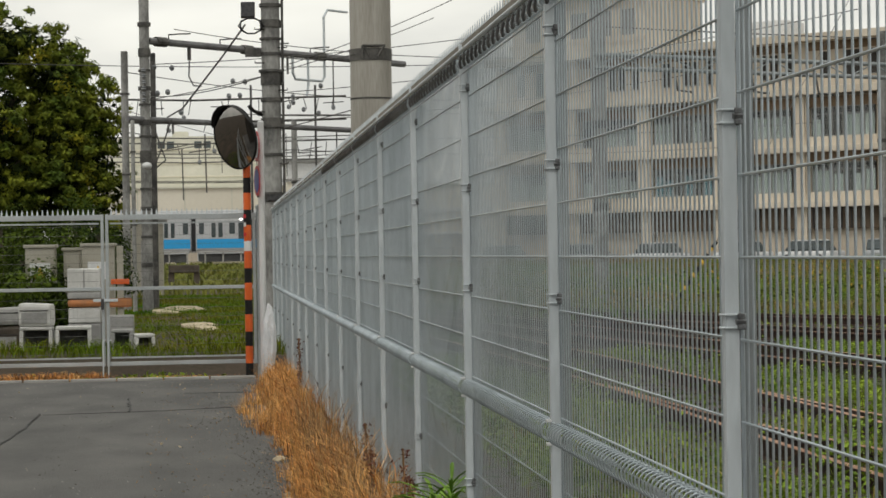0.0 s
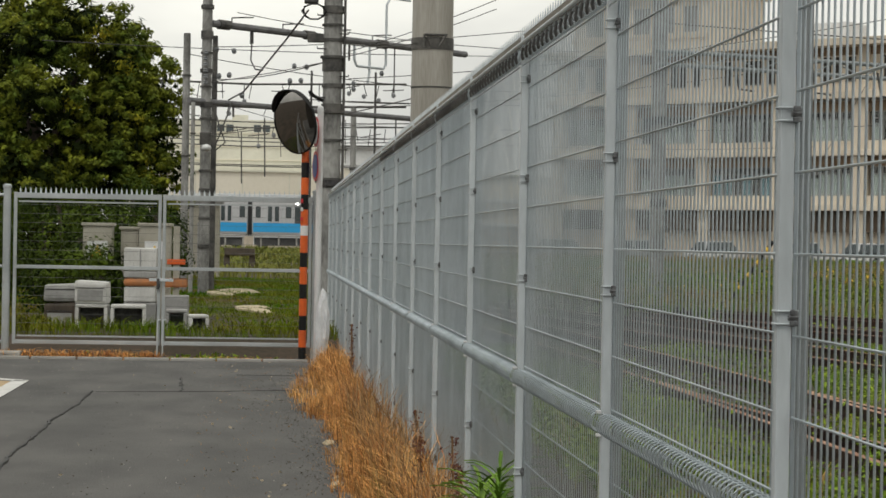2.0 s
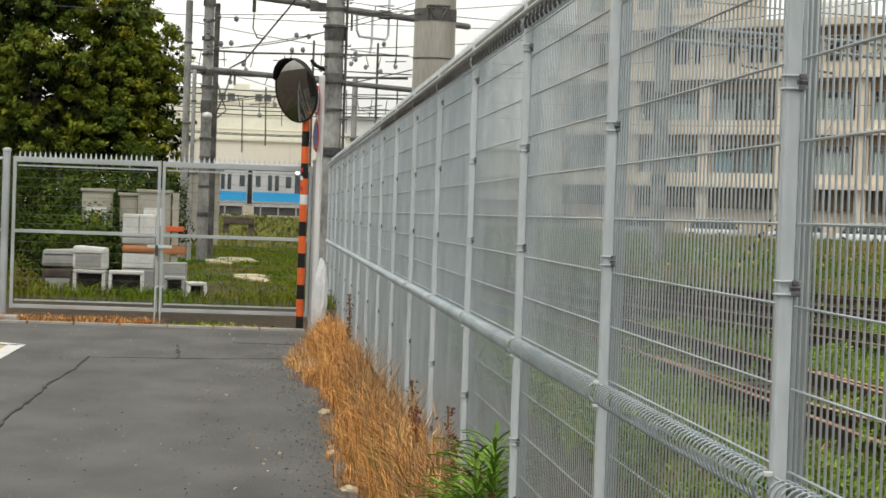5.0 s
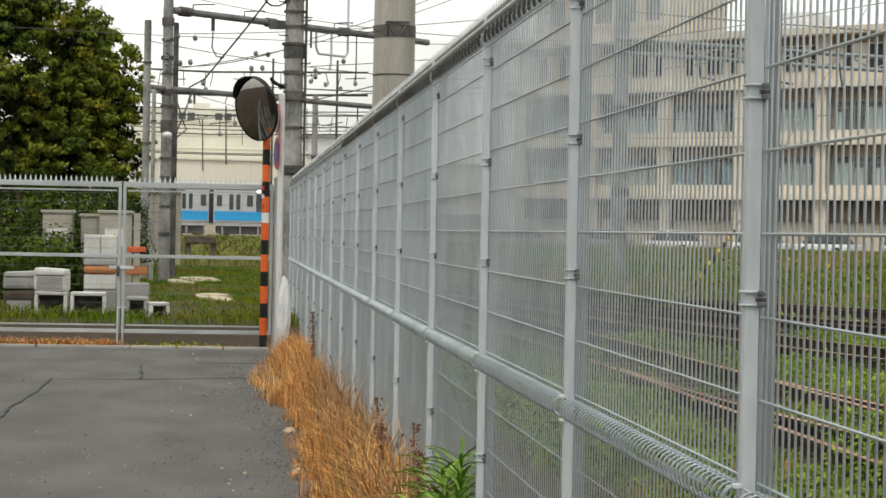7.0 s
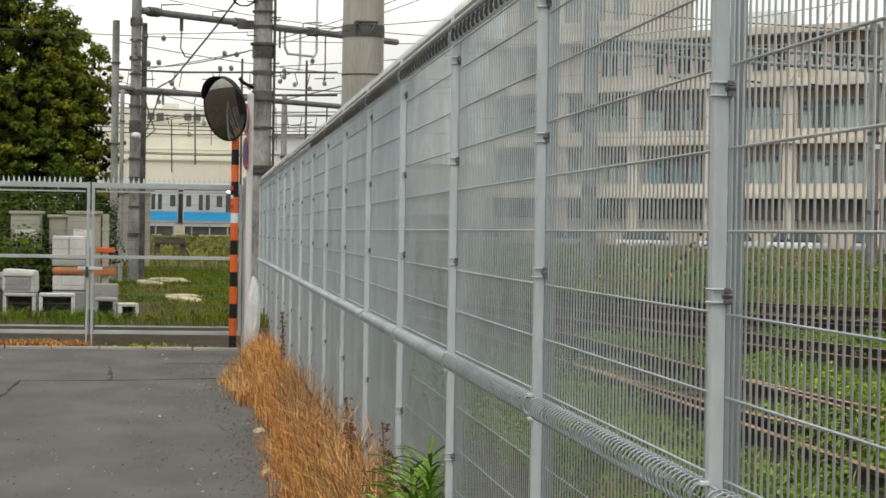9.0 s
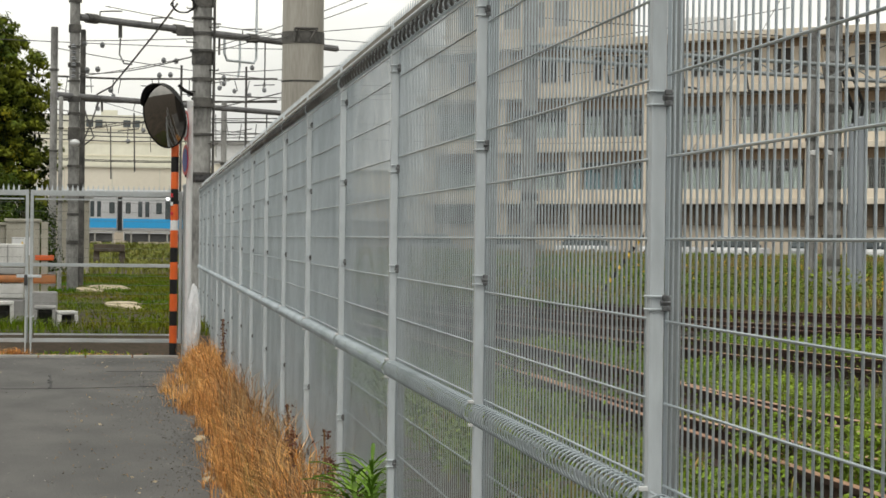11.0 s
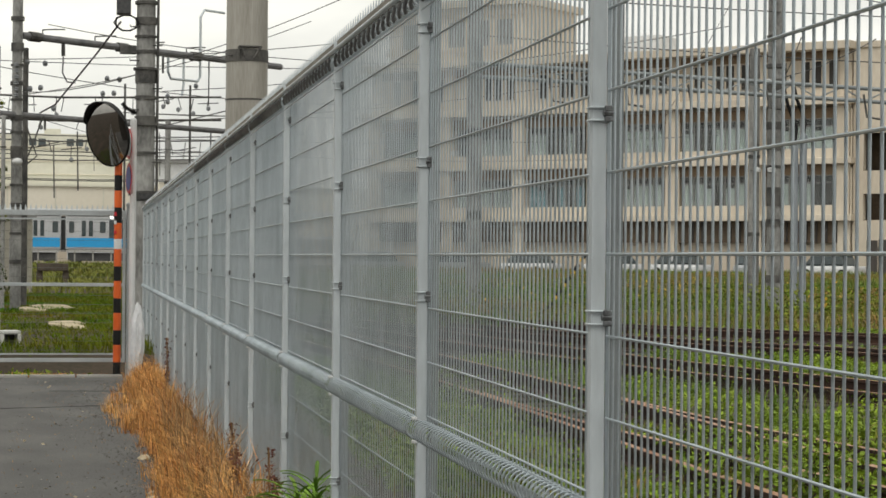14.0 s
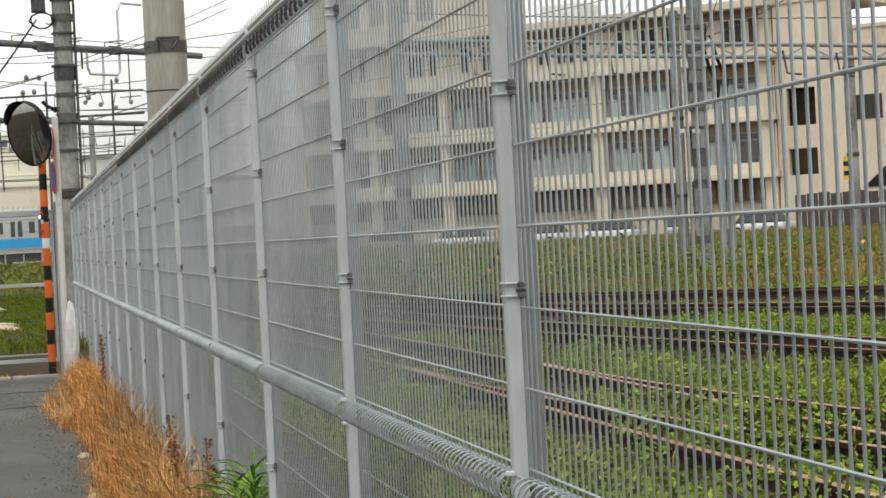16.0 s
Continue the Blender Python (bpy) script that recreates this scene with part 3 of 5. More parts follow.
signs = thing("sign_post", "white painted steel post with two round road signs", "road sign", at=(0.5, 27.2, 0))
part("pole", lathe(B(), [(0.042, -0.05), (0.042, 3.35), (0.03, 3.37)], 18), WHITE, signs)
edge = Vector((-0.985, -0.17, 0)).to_track_quat("Z", "Y").to_matrix().to_4x4()
for zz, ring, centre in ((3.03, RED, WHITE), (2.58, RED, BLUE)):
    m = pose(-0.055, -0.02, zz) @ edge
    disc = part("sign_disc", lathe(B(), [(0.2, 0), (0.2, 0.004)], 32), ring, signs, "red bordered disc", at=m)
    part("sign_field", lathe(B(), [(0.155, 0.004), (0.155, 0.008)], 32), centre, disc)
part("sign_bracket", box(B(), -0.06, 0.02, -0.015, 0.015, 2.36, 2.39, 0.003), NUT, signs)
bag = thing("plastic_bag", "crumpled white plastic sheet tied round the post", "plastic sheet", at=(0.57, 27.02, 0))
bm = B()
bmesh.ops.create_icosphere(bm, subdivisions=4, radius=1.0)
for v in bm.verts:
    c = v.co.copy()
    k = 1 + 0.28 * noise.noise(c * 2.1) + 0.14 * noise.noise(c * 6.0) + 0.05 * noise.noise(c * 14.0)
    taper = 0.75 + 0.25 * (1 - c.z) * 0.5
    v.co = Vector((c.x * 0.1 * k * taper, c.y * 0.1 * k * taper, 0.5 + c.z * 0.47 * (0.9 + 0.1 * k)))
part("sheet", bm, PLASTIC, bag)

# ---- poles, gantry and overhead line ----


def round_pole(name, x, y, r0, r1, top, material, bands, label, base=0.0):
    p = thing(name, label, "utility pole", at=(x, y, base))
    part("shaft_top", lathe(B(), [(r1, top - 0.01), (r1 * 0.9, top + 0.03)], 24), material, p)
    part("shaft", lathe(B(), [(r0, -0.3), (r0 + (r1 - r0) * 0.5, top * 0.5), (r1, top)], 24, caps=False), material, p, smooth=True)
    for z, h, grow in bands:
        r = r0 + (r1 - r0) * z / top
        part("band", lathe(B(), [(r + 0.002, z - h / 2), (r + grow, z - h / 2), (r + grow, z + h / 2), (r + 0.002, z + h / 2)], 24), BAND, p)
    return p


line_pole = round_pole("line_pole", 0.84, 34.0, 0.162, 0.145, 9.5, POLE_D, [(2.55, 0.16, 0.012), (2.6, 0.02, 0.05), (3.25, 0.04, 0.03), (3.72, 0.05, 0.05), (3.78, 0.14, 0.02), (4.15, 0.06, 0.02), (4.5, 0.22, 0.018), (4.62, 0.04, 0.05), (4.9, 0.05, 0.02), (5.15, 0.03, 0.03), (5.4, 0.12, 0.02), (5.7, 0.05, 0.03)], "weathered grey concrete line pole with steel bands and brackets")
for z, s in ((3.1, 1), (3.4, -1), (3.95, -1), (4.3, 1), (4.75, -1), (5.0, 1), (5.3, -1)):
    part("step_bolt", tube(B(), [(0, -0.1, z), (s * 0.26, -0.1, z), (s * 0.26, -0.1, z + 0.03)], 0.011, 6), BAND, line_pole)
part("conduit", tube(B(), [(0.185, -0.05, 0), (0.19, -0.05, 4.5), (0.2, -0.05, 9.0)], 0.022, 8), BAND, line_pole, "thin cable conduit")
part("arm", box(B(), -0.42, -0.16, -0.06, 0.06, 4.86, 5.0, 0.01), BAND, line_pole)
part("box", box(B(), -0.48, -0.25, -0.12, 0.1, 5.5, 5.75, 0.015), NUT, line_pole, "dark junction box")
part("lamp_arm", tube(B(), [(-0.15, -0.05, 3.9), (-0.3, -0.08, 3.97), (-0.38, -0.1, 4.05)], 0.03, 8), BLACK, line_pole)
part("number_plate", box(B(), -0.1, 0.12, -0.19, -0.175, 2.5, 2.6, 0.003), NUT, line_pole)
bm = B()
tube(bm, [(-0.32 + 0.17 * math.cos(a / 10 * 6.283) * (1 + 0.1 * (a % 3)), -0.15, 5.35 + 0.13 * math.sin(a / 10 * 6.283)) for a in range(22)], 0.014, 6)
part("cable_coil", bm, BLACK, line_pole, "black coiled spare cable")

round_pole("tall_concrete_pole", 2.79, 38.0, 0.4, 0.345, 16.0, POLE_C, [(5.25, 0.22, 0.012), (4.45, 0.03, 0.006)], "thick pale concrete pole with a steel clamp band")
clamp = thing("pole_clamp", "dark steel bracket bolted to the concrete pole", "bracket", at=(2.81, 37.6, 5.3))
bm = B()
for a, b in (((-0.2, 0, 0.1), (0.22, 0, 0.1)), ((-0.15, 0, 0.1), (-0.08, 0, -0.1)), ((0.2, 0, 0.1), (0.08, 0, -0.1)), ((-0.2, 0, 0.1), (-0.2, 0, -0.12))):
    tube(bm, [a, b], 0.022, 6)
part("strut", bm, BAND, clamp)
pair_pole = round_pole("gantry_pole", -1.8, 52.0, 0.135, 0.12, 11.0, POLE_D, [(1.2, 0.1, 0.02), (1.9, 0.06, 0.02), (2.6, 0.1, 0.02), (3.1, 0.05, 0.03), (3.9, 0.3, 0.02), (4.4, 0.06, 0.03), (4.75, 0.14, 0.03), (5.2, 0.05, 0.03), (5.6, 0.1, 0.04), (6.05, 0.05, 0.03), (6.5, 0.2, 0.03), (7.2, 0.1, 0.04)], "weathered concrete gantry pole with many steel bands", 0.2)
for i, z in enumerate((5.3, 5.45, 5.6, 5.75, 5.9, 6.05)):
    part("insulator", lathe(B(), [(0.02, -0.05), (0.07, -0.03), (0.05, 0), (0.07, 0.02), (0.02, 0.05)], 10), CERAM, pair_pole, at=(-0.02, -0.22, z))
round_pole("slim_pole", -2.34, 53.0, 0.095, 0.09, 6.6, POLE_D, [(5.55, 0.05, 0.03), (3.5, 0.04, 0.02)], "slim grey pole beside the gantry", 0.2)
round_pole("short_pole", -1.64, 53.5, 0.075, 0.07, 6.6, BAND, [(4.5, 0.05, 0.02)], "short dark steel pole behind the gantry pole", 0.2)
round_pole("stay_pole", -2.1, 51.5, 0.055, 0.05, 4.75, POLE_D, [(4.0, 0.04, 0.02), (2.2, 0.04, 0.02)], "thin grey stay pole", 0.2)
bracket_lamp = thing("insulator_lamp", "small white globe insulator on the gantry pole", "insulator", at=(-1.76, 51.45, 3.85))
part("globe", lathe(B(), [(0.02, -0.09), (0.1, -0.06), (0.13, 0), (0.1, 0.06), (0.02, 0.09)], 16), WHITE, bracket_lamp, smooth=True)
part("stem", tube(B(), [(0, 0, 0), (0, 0.36, 0.02)], 0.03, 6), BAND, bracket_lamp)

gantry = thing("gantry_beam", "grey steel gantry beam carrying the overhead line", "gantry", at=(0, 0, 0))
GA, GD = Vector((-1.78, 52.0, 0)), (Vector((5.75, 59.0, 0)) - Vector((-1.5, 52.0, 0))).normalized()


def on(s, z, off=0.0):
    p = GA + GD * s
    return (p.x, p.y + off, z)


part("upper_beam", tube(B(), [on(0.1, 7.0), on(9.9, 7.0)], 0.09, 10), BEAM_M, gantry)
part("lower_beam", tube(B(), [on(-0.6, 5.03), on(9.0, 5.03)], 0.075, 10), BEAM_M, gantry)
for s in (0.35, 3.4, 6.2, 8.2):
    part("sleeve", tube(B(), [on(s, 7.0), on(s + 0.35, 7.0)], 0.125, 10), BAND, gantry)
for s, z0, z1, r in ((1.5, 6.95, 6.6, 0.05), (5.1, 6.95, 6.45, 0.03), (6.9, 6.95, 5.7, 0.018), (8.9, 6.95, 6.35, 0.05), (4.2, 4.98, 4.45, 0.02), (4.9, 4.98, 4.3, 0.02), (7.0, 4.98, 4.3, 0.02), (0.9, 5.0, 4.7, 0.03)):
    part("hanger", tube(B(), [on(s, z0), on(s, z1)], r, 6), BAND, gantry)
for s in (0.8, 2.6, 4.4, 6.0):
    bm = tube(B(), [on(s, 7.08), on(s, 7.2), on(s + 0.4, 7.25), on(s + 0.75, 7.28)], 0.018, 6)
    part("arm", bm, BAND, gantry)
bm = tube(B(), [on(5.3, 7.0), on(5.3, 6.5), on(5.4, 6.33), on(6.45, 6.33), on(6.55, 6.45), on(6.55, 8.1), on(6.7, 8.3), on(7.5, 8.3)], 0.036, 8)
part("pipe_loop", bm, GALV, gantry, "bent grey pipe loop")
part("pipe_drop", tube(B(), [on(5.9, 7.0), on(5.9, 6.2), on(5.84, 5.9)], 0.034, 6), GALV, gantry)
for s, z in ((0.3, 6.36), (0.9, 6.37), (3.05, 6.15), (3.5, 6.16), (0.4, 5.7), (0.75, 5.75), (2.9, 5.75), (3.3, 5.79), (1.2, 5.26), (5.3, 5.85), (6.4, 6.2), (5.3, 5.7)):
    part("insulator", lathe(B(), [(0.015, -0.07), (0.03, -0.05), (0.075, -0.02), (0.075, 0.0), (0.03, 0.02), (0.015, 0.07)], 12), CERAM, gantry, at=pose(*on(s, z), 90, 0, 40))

overhead = thing("overhead_line", "thin dark overhead contact wires and feeders against the sky", "overhead wire", at=(-0.1, 0, 0))


def wire(points, r=0.012, sag=0.0):
    a = [Vector(p) for p in points]
    if len(a) == 2:
        a = [a[0].lerp(a[1], i / 10) - Vector((0, 0, sag * 4 * (i / 10) * (1 - i / 10))) for i in range(11)]
    part("wire", tube(B(), a, r, 5), BAND, overhead)


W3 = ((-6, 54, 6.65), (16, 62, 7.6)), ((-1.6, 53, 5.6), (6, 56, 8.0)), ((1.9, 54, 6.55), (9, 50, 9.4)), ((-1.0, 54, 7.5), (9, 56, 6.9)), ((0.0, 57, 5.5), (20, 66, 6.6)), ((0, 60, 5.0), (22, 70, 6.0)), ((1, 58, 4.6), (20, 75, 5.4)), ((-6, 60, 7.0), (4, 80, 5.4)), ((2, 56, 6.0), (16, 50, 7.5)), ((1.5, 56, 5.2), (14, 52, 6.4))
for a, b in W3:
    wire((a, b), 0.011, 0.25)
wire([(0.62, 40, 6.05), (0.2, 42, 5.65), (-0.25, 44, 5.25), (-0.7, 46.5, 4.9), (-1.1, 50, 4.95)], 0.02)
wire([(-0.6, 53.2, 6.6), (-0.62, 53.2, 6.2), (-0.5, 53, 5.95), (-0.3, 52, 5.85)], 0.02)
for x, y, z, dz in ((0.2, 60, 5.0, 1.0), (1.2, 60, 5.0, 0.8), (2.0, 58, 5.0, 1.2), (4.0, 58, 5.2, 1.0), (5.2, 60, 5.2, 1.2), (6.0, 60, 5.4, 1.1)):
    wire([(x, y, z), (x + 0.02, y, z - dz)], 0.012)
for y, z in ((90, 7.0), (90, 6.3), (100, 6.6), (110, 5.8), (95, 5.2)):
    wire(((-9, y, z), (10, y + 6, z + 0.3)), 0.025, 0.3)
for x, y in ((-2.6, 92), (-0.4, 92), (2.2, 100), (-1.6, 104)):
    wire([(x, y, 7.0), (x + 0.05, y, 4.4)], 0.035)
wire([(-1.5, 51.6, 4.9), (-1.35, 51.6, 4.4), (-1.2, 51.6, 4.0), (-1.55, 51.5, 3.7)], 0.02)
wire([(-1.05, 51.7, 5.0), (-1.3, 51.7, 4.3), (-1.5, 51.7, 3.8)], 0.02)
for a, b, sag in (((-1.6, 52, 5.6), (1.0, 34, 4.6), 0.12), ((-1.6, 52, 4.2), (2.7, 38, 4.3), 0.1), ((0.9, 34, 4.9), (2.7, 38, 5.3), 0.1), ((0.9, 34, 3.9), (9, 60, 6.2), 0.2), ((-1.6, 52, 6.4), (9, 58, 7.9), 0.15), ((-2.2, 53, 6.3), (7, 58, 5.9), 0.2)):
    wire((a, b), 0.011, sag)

# ---- lattice of the farther catenary ----
far_line = thing("far_catenary", "thin dark lattice of far catenary frames before the warehouse", "catenary frame", at=(-0.2, 100, 0.6))
for x in (-5.2, 1.9, 5.0):
    part("mast", tube(B(), [(x, 0, 0), (x, 0, 9.2)], 0.055, 6), BAND, far_line)
for z, r in ((8.6, 0.05), (7.5, 0.06), (6.5, 0.035), (5.6, 0.03)):
    part("cross_beam", tube(B(), [(-6.5, 0, z), (-1, 0, z - 0.12), (6.5, 0, z + 0.05)], r, 6), BAND, far_line)
pick = random.Random(11)
for i in range(34):
    x, z = -6.0 + i * 0.36, pick.choice((8.55, 7.45, 6.45))
    h = pick.uniform(0.4, 1.1)
    part("hanger", tube(B(), [(x, 0.05, z), (x + pick.uniform(-0.15, 0.15), 0.05, z - h)], 0.022, 5), BAND, far_line)
    if i % 2:
        part("insulator", lathe(B(), [(0.03, -0.12), (0.1, -0.06), (0.1, 0.06), (0.03, 0.12)], 8), CERAM, far_line, at=(x, 0.05, z - h))
    if i % 3 == 0:
        part("arm", tube(B(), [(x - 0.5, 0.1, z - h * 0.5), (x + 0.5, 0.1, z - h * 0.5 + pick.uniform(-0.2, 0.2))], 0.025, 5), BAND, far_line)

# ---- railway tracks ----


def spline(points, step=0.6):
    """A smooth line through plan points, in even steps."""
    p = [Vector((*q, 0)) for q in points]
    p = [p[0] * 2 - p[1]] + p + [p[-1] * 2 - p[-2]]
    dense = []
    for i in range(1, len(p) - 2):
        for k in range(40):
            t = k / 40
            dense.append(0.5 * (2 * p[i] + (p[i + 1] - p[i - 1]) * t + (2 * p[i - 1] - 5 * p[i] + 4 * p[i + 1] - p[i + 2]) * t * t + (3 * p[i] - p[i - 1] - 3 * p[i + 1] + p[i + 2]) * t**3))
    out, far = [dense[0]], 0.0
    for a, b in zip(dense, dense[1:]):
        far += (b - a).length
        if far >= step:
            out.append(b)
            far = 0.0
    return out


RAIL_TOP = 0.4


def rail(track, line, off, z=RAIL_TOP):
    """A flat-bottomed rail: foot, web and head, the head's top worn."""
    section = [(-0.06, -0.15), (0.06, -0.15), (0.06, -0.135), (0.012, -0.11), (0.01, -0.035), (0.032, -0.028), (0.032, 0.0), (-0.032, 0.0), (-0.032, -0.028), (-0.01, -0.035), (-0.012, -0.11), (-0.06, -0.125)]
    bm, top = B(), B()
    rings, strip = [], []
    for i, p in enumerate(line):
        d = (line[min(i + 1, len(line) - 1)] - line[max(i - 1, 0)]).normalized()
        n = Vector((-d.y, d.x, 0))
        c = p + n * off
        rings.append([bm.verts.new((c.x + n.x * u, c.y + n.y * u, z + v)) for u, v in section])
        strip.append([top.verts.new((c.x + n.x * u, c.y + n.y * u, z + 0.0015)) for u in (-0.029, 0.029)])
    for a, b in zip(rings, rings[1:]):
        for j in range(len(section)):
            k = (j + 1) % len(section)
            bm.faces.new((a[j], a[k], b[k], b[j]))
    bm.faces.new(rings[0]), bm.faces.new(rings[-1][::-1])
    for a, b in zip(strip, strip[1:]):
        top.faces.new((a[0], a[1], b[1], b[0]))
    r = part("rail", bm, RUST, track)
    part("rail_head", top, RAILTOP, r, "worn reddish running surface")


bm = box(B(), -1.0, 1.0, -0.1, 0.1, -0.14, 0.0, 0.012)
sleeper_mesh = bpy.data.meshes.new("sleeper")
bm.to_mesh(sleeper_mesh), bm.free()
sleeper_mesh.materials.append(SLEEPER)


LINES = []


def track(points, label, extra=()):
    t = thing("railway_track", label, "railway track", group="tracks of the rail yard")
    line = spline(points)
    LINES.extend((p.x, p.y) for p in line)
    bm = B()
    rows = []
    for i, p in enumerate(line):
        d = (line[min(i + 1, len(line) - 1)] - line[max(i - 1, 0)]).normalized()
        n = Vector((-d.y, d.x, 0))
        row = []
        for u, h in ((-1.75, -0.24), (-1.2, -0.17), (-0.6, -0.145), (0, -0.15), (0.6, -0.145), (1.2, -0.17), (1.75, -0.24)):
            q = p + n * (u + 0.12 * noise.noise((p.x * 2, p.y * 2, u)))
            row.append(bm.verts.new((q.x, q.y, RAIL_TOP + h + 0.015 * noise.noise((q.x * 3, q.y * 3, 3)))))
        rows.append(row)
    for a, b in zip(rows, rows[1:]):
        for j in range(6):
            bm.faces.new((a[j], a[j + 1], b[j + 1], b[j]))
    part("ballast_bed", bm, BALLAST, t, "brown stained ballast bed")
    for off in (-0.5335, 0.5335, *extra):
        rail(t, line, off)
    for i, p in enumerate(line):
        d = (line[min(i + 1, len(line) - 1)] - line[max(i - 1, 0)]).normalized()
        part("sleeper", sleeper_mesh, SLEEPER, t, at=pose(p.x, p.y, RAIL_TOP - 0.13, 0, 0, math.degrees(math.atan2(d.y, d.x)) - 90 + random.uniform(-1.5, 1.5)))
    return t


near = track([(3.98, 2), (3.95, 5), (3.92, 8), (3.86, 11), (3.84, 14), (3.82, 18), (3.68, 24), (3.25, 34), (2.6, 46)], "rusty overgrown track beside the mesh fence with a turnout")
turnout = spline([(6.4, 2), (5.75, 5), (5.02, 8), (4.62, 10), (4.28, 12), (4.02, 14.3), (3.9, 16.5), (3.87, 18.2)])
LINES.extend((p.x, p.y) for p in turnout)
for off in (-0.5335, 0.5335):
    rail(near, turnout, off)
track([(9.6, 4), (8.9, 8.5), (8.3, 12.5), (7.68, 16.5), (7.26, 18.4), (6.9, 20.2), (6.46, 22.2), (6.0, 25), (5.5, 29), (4.6, 38), (3.2, 48)], "rusty yard track between green weeds")
track([(20.2, 12), (14.5, 19.5), (10.4, 25.6), (7.9, 30.6), (6.2, 36.5), (4.4, 46)], "rusty track curving across the yard")
track([(25, 19), (17.7, 26.5), (12.6, 31.6), (9.2, 36.6), (7.0, 42), (5.0, 52)], "farther rusty track curving across the yard")

# ---- concrete block of four storeys ----
O, D = Vector((20.93, 148.25, 0)), Vector((0.7249, -0.6888, 0))
FACE = Matrix(((D.x, -0.6888, 0, O.x), (D.y, -0.7249, 0, O.y), (0, 0, 1, 0), (0, 0, 0, 1)))
# In the block's own frame x runs along the front and y points out towards the yard.
block = thing("office_block", "four-storey cream concrete block with window bands and overhanging slabs", "building", kind="")
block.matrix_basis = FACE
COLS = [-0.6, 5.7, 11.65, 17.6, 23.6, 29.6, 35.7]
part("core_wall", box(B(), -1.1, 36.2, -14, -0.75, 0.2, 15.2), CREAM, block, "cream rendered wall behind the slabs")
for z0, out, h in ((4.15, 0.4, 0.4), (7.75, 0.4, 0.4), (11.5, 0.5, 0.5), (14.95, 0.7, 0.5)):
    part("slab", box(B(), -1.4, 36.4, -0.8, out, z0, z0 + h, 0.03), CREAM, block, "projecting cream slab edge")
part("roof", box(B(), -1.3, 36.3, -14, -0.8, 15.2, 15.5), BUFF, block)
part("top_storey", box(B(), -1.0, 10.5, -10, -2.4, 15.5, 19.6, 0.03), CREAM, block, "set-back fifth storey over part of the block")
part("slab", box(B(), -1.4, 10.9, -10.4, -1.9, 19.6, 20.1, 0.03), CREAM, block)
for k in range(5):
    part("window", box(B(), 0.2 + k * 2.05, 1.5 + k * 2.05, -2.45, -2.36, 16.8, 18.6), FRAME, block)
for z in (16.35, 18.9):
    part("band", box(B(), -1.1, 10.6, -2.4, -2.2, z, z + 0.25), BUFF, block, "pale band on the set-back storey")
part("roof_tank", box(B(), 17, 20, -8, -5, 15.5, 17.2, 0.1), WHITE, block)
for x in COLS:
    for z0, z1, y in ((0.3, 4.15, -0.1), (4.55, 7.75, 0.1), (8.15, 11.5, 0.1), (12.0, 14.95, -0.3)):
        part("column", box(B(), x - 0.42, x + 0.42, -0.75, y, z0, z1, 0.03), CREAM, block)
    for z in (6.2, 9.9):
        part("downpipe", tube(B(), [(x + 0.55, 0.05, z - 2), (x + 0.55, 0.05, z + 1.3)], 0.06, 6), BUFF, block)


def bay_window(x0, x1, z0, z1, panes, curtain, y=-0.35):
    # A flat dark sheet behind the panes paints the unlit room.
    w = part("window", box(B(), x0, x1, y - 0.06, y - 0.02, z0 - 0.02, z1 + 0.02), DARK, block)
    k = (x1 - x0) / panes
    for i in range(panes):
        if random.random() < 0.88:
            part("curtain", box(B(), x0 + i * k + 0.05, x0 + (i + 1) * k - 0.05, y - 0.015, y - 0.008, z0 + 0.04, z1 - 0.5 - 0.25 * (random.random() < 0.3)), curtain, w, "drawn curtain")
        pane = part("pane", box(B(), x0 + i * k + 0.03, x0 + (i + 1) * k - 0.03, y, y + 0.008, z0 + 0.05, z1 - 0.05), GLASSY, w)
        pane.visible_shadow = False
        part("mullion", box(B(), x0 + i * k - 0.035, x0 + i * k + 0.035, y - 0.02, y + 0.06, z0, z1), FRAME, w)
    for z in (z0, z1 - 0.45, z1):
        part("transom", box(B(), x0, x1, y - 0.02, y + 0.06, z - 0.03, z + 0.03), FRAME, w)


GLASSY = bpy.data.materials.new("clear_pane")
GLASSY.use_nodes = True
gn = GLASSY.node_tree.nodes
gb = gn["Principled BSDF"]
gb.inputs["Base Color"].default_value = (0.8, 0.86, 0.86, 1)
gb.inputs["Transmission Weight"].default_value, gb.inputs["Roughness"].default_value, gb.inputs["IOR"].default_value = 1.0, 0.02, 1.4

